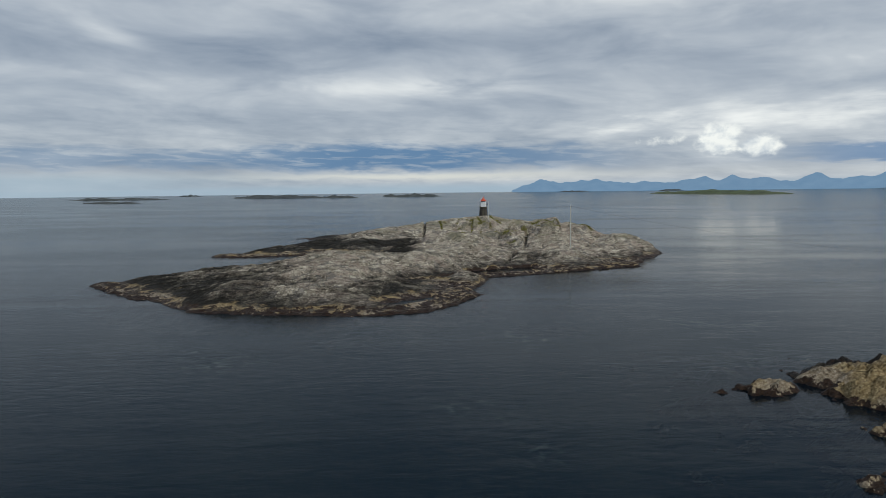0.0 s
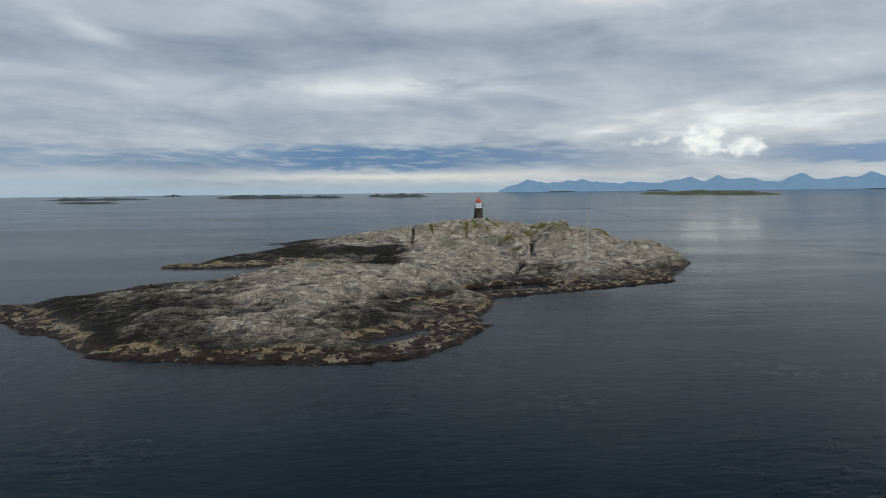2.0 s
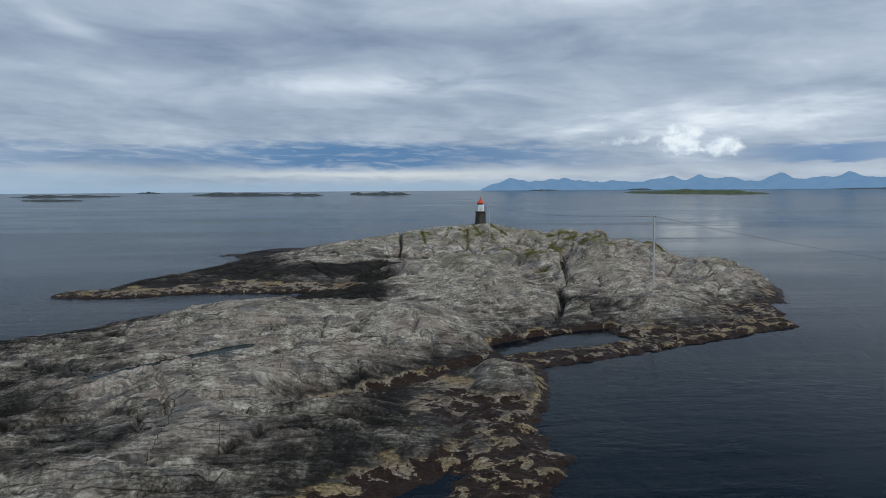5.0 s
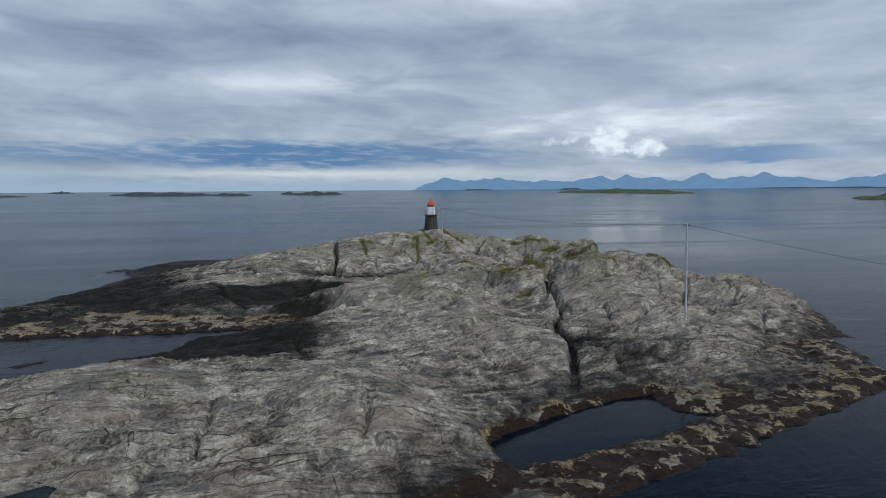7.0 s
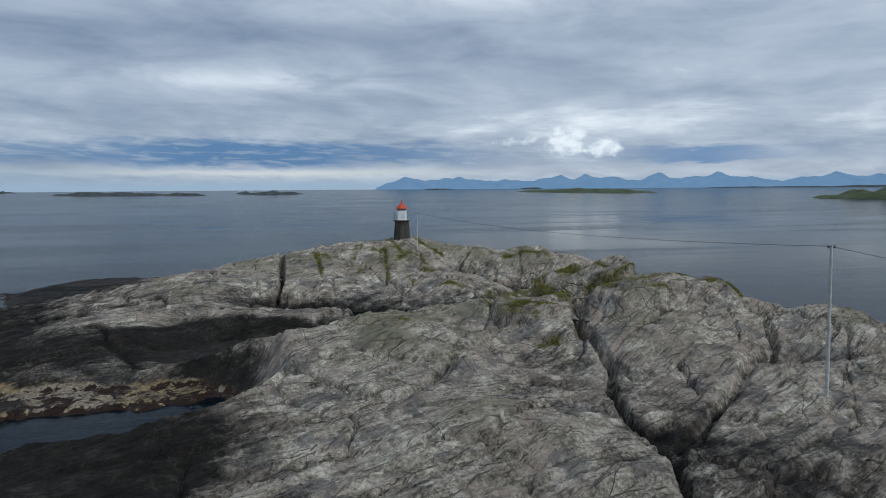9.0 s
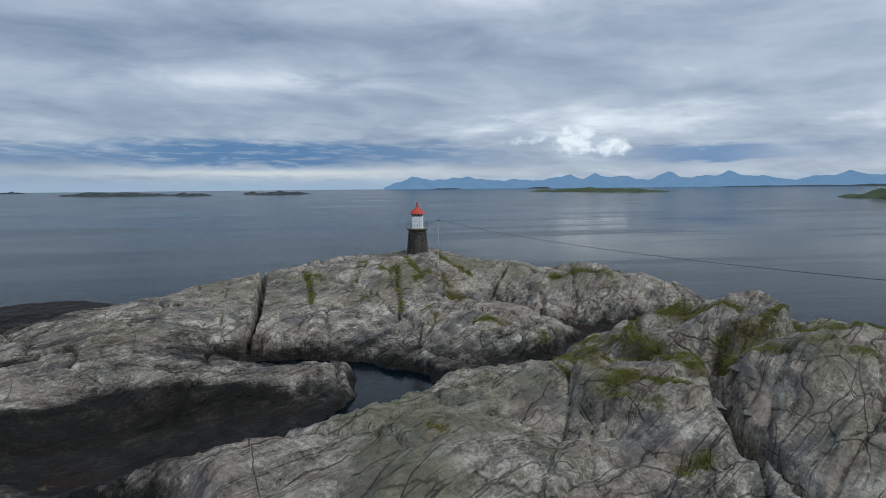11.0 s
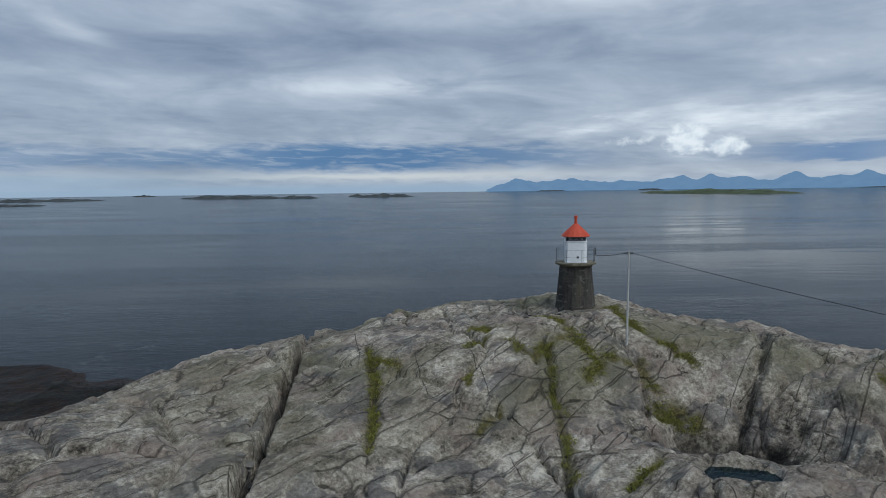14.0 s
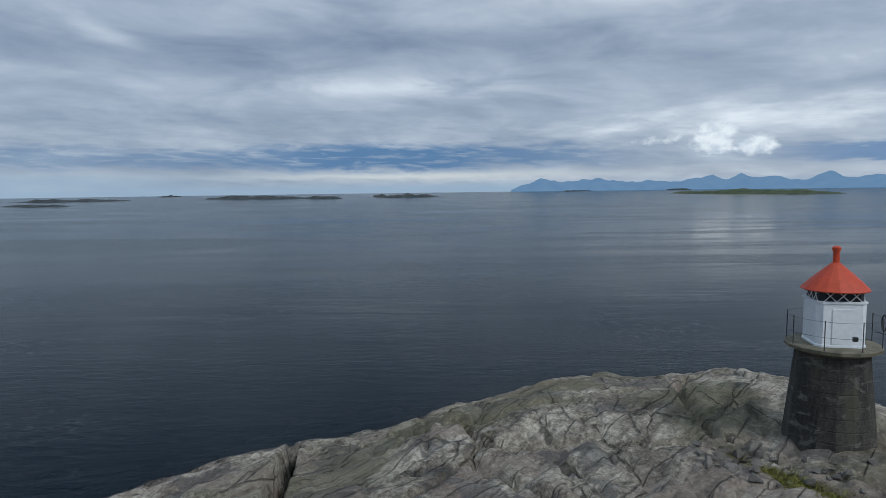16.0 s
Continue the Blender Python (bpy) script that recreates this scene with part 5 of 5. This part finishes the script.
# ---- far land ----
PEAKS = [(8.8, 0.88, 1.2), (12.3, 0.66, 2.0), (13.9, 0.92, 0.9), (17.7, 0.82, 1.1), (21.3, 0.84, 1.0), (23.0, 1.05, 0.9), (25.0, 1.34, 0.8),
         (27.4, 0.90, 1.6), (31.2, 1.20, 1.2), (34.2, 0.80, 1.6), (35.9, 1.18, 0.8), (38.4, 0.80, 1.2), (42.0, 0.70, 1.2), (44.3, 1.20, 1.0),
         (47.0, 0.75, 1.6), (50.5, 1.1, 1.6), (54.0, 0.8, 2.0), (58.0, 1.0, 2.0)]


def mountains():
    """A ridge 4.5 km off, from its peaks: bearing, angular height, spread, all in degrees."""
    az = np.arange(6.2, 62, 0.12)
    bm = bmesh.new()
    h = np.zeros(az.shape)
    for a, e, w in PEAKS:
        h = h + (e - 0.42) * np.exp(-((np.abs(az - a) / (0.85 * w)) ** 1.5))
    h = np.maximum(h, 0) * 0.72 + 0.48 + 0.30 * fractal(az * 0.42, az * 0 + 3.3, 6, 0.52)
    h *= step(az, 6.0, 7.6)
    rows = []
    for d, k in ((4420, 0.0), (4500, 0.55), (4600, 1.0), (4700, 0.2)):
        row = []
        for a, e in zip(az, h):
            r = radians(a)
            bump = 14 * float(grad(np.array(a * 1.7), np.array(k * 5 + 0.5))) if k == 0.55 else 0
            row.append(bm.verts.new((d * math.sin(r), 100 + d * math.cos(r), 14 * (k > 0) + k * (4600 * math.tan(radians(e)) ) + bump * (e > 0.3) - 2)))
        rows.append(row)
    for a, b in zip(rows, rows[1:]):
        for k in range(len(a) - 1):
            bm.faces.new((a[k], a[k + 1], b[k + 1], b[k]))
    return tagged(part("backdrop_mountains", bm, MOUNTAIN, None, "", True), "mountain range far across the sea, blue haze painted as a glow", "mountains", "", "structure")


mountains()


def islet(a, b, width, height, mat, seed, label):
    """A low islet along the line a-b."""
    a, b = Vector((*a, 0)), Vector((*b, 0))
    long, side = b - a, Vector((-(b - a).y, (b - a).x, 0)).normalized()
    bm = bmesh.new()
    nu, nv = 48, 10
    grid = []
    for i in range(nu + 1):
        u = i / nu
        env = max(0.0, math.sin(math.pi * u)) ** 0.6
        w = width * (0.35 + 0.65 * env)
        row = []
        for j in range(nv + 1):
            v = 2 * j / nv - 1
            n = float(fractal(np.array(u * 7 + seed), np.array(v * 1.3 + seed * 2), 4))
            z = height * (env * (1 - v * v) ** 0.7 * (0.62 + 0.75 * n) + 0.10 * n) - 0.5 * (1 - env * (1 - v * v))
            row.append(bm.verts.new(a + long * u + side * (w * v) + Vector((0, 0, z))))
        grid.append(row)
    for p, q in zip(grid, grid[1:]):
        for j in range(nv):
            bm.faces.new((p[j], q[j], q[j + 1], p[j + 1]))
    return tagged(part("ground_islet", bm, mat, None, "", True), label, "islet", "far islets", "structure")


LOW = "low dark rocky islet far out on the sea"
islet((-1000, 1640), (-740, 1680), 40, 7, TURF, 1.0, LOW)
islet((-640, 1090), (-505, 1040), 14, 3.0, TURF, 2.0, LOW)
islet((-640, 1880), (-330, 1700), 60, 10, TURF, 3.0, "low islet of grey rock and turf far out on the sea")
islet((-335, 1700), (-230, 1600), 25, 7, TURF, 4.0, LOW)
islet((-155, 1700), (-10, 1760), 30, 9, TURF, 5.0, LOW)
islet((-190, 1900), (-150, 1930), 12, 7, TURF, 6.0, LOW)
islet((-1400, 3300), (-1270, 3250), 30, 9, TURF, 7.0, LOW)
islet((625, 1860), (735, 1340), 60, 11, GREEN, 8.0, "flat islet with green turf over dark shore rock")
islet((1330, 3900), (1500, 3950), 40, 12, TURF, 9.0, LOW)
islet((585, 735), (760, 560), 60, 17, GREEN, 10.0, "green islet with a dark rocky shore")
islet((2500, 3700), (3900, 2400), 80, 11, TURF, 11.0, "low dark coast along the foot of the mountains")
islet((700, 3900), (900, 3950), 30, 8, TURF, 12.0, LOW)

# ---- turf and wrack on the rock ----
rng = np.random.RandomState(5)


def heights(x, y):
    return ground_height(np.asarray(x, float), np.asarray(y, float))


def blades(name, xs, ys, zs, low, high, mat, label, category, spread=0.16, count=5):
    """Tufts of narrow bent blades, all in one mesh."""
    n = len(xs)
    xs, ys, zs = (np.repeat(a, count) for a in (xs, ys, zs))
    m = len(xs)
    a = rng.rand(m) * 2 * np.pi
    ox, oy = rng.normal(0, spread, m), rng.normal(0, spread, m)
    h = low + (high - low) * rng.rand(m)
    w = 0.008 + 0.014 * rng.rand(m)
    lean = h * (0.3 + 0.9 * rng.rand(m))
    dx, dy = np.cos(a), np.sin(a)
    base = np.stack([xs + ox, ys + oy, zs - 0.04], 1)
    co = np.stack([base + np.stack([-dy * w, dx * w, 0 * w], 1), base + np.stack([dy * w, -dx * w, 0 * w], 1),
                   base + np.stack([dx * lean * 0.4 + dy * w * 0.7, dy * lean * 0.4 - dx * w * 0.7, h * 0.7], 1),
                   base + np.stack([dx * lean, dy * lean, h], 1)], 1).reshape(-1, 3)
    faces = np.arange(m * 4).reshape(m, 4)
    me = bpy.data.meshes.new(name)
    me.from_pydata(co.tolist(), [], faces.tolist())
    me.materials.append(mat)
    return tagged(new(name, me), label, category, "", "stuff")


gx, gy = [], []
for tl, half in TURF_LINES:
    for (ax, ay), (bx, by) in zip(tl, tl[1:]):
        n = int(math.hypot(bx - ax, by - ay) * half * 190) + 14
        k = rng.rand(n)
        gx.append(ax + (bx - ax) * k + rng.normal(0, half * 0.55, n))
        gy.append(ay + (by - ay) * k + rng.normal(0, half * 0.55, n))
gx, gy = np.concatenate(gx), np.concatenate(gy)
gx, gy = gx + 0.45 * fractal(gx * 0.2, gy * 0.42, 3), gy + 0.45 * fractal(gx * 0.42 + 7, gy * 0.2, 3)
keep = fractal(gx * 0.55, gy * 0.55, 2) > -0.08
gx, gy = gx[keep], gy[keep]
gz = heights(gx, gy)
ok = gz > 1.5
blades("grass", gx[ok], gy[ok], gz[ok], 0.03, 0.13, GRASS, "yellow-green salt grass and moss growing in the joints of the rock", "grass", 0.12, 16)

wx, wy = rng.uniform(-66, 52, 150000), rng.uniform(62, 230, 150000)
near = np.abs(bare(wx, wy) - 0.0) < 0.9
wx, wy = wx[near], wy[near]
wz = heights(wx, wy)
ok = (wz > -0.12) & (wz < 0.42) & (fractal(wx * 0.5, wy * 0.5, 3) > -0.12)
wx, wy, wz = wx[ok][:14000], wy[ok][:14000], wz[ok][:14000]
blades("seaweed", wx, wy, np.maximum(wz, -0.02), 0.03, 0.12, WEED, "dark brown bladder wrack lying over the tidal rock", "seaweed", 0.22, 4)

# ---- loose stones in hollows and clefts ----
def stones(spots, label):
    """Angular frost-split stones lying where spots (x, y, spread, count, size) say."""
    bm = bmesh.new()
    for cx, cy, spread, count, size in spots:
        xs, ys = rng.normal(cx, spread, count), rng.normal(cy, spread, count)
        zs = heights(xs, ys)
        for x, y, z in zip(xs, ys, zs):
            r = size * (0.4 + 0.9 * rng.rand() ** 2)
            corner = [Vector(rng.normal(0, 1, 3)) for _ in range(9)]
            vs = [bm.verts.new(Vector((x, y, z + 0.25 * r)) + Vector((c.x, c.y * 0.8, c.z * 0.55)).normalized() * r * (0.8 + 0.4 * rng.rand())) for c in corner]
            bmesh.ops.convex_hull(bm, input=vs)
    for v in [v for v in bm.verts if not v.link_faces]:
        bm.verts.remove(v)
    return tagged(part("loose_stones", bm, LOOSE), label, "stones", "", "stuff")


LOOSE = plain("split_stone", (0.15, 0.135, 0.115), 0.95, 0, 0.3, 3.0)
stones([(7.2, 199.5, 0.9, 26, 0.22), (9.2, 198.6, 0.8, 16, 0.2), (5.6, 200.5, 0.8, 12, 0.2), (19.3, 149.0, 0.7, 12, 0.5), (18.2, 146.5, 0.5, 8, 0.45),
        (-8.7, 184.0, 0.35, 8, 0.4), (22.5, 181.5, 0.7, 8, 0.4)],
       "angular grey stones split from the rock and lying in its clefts")
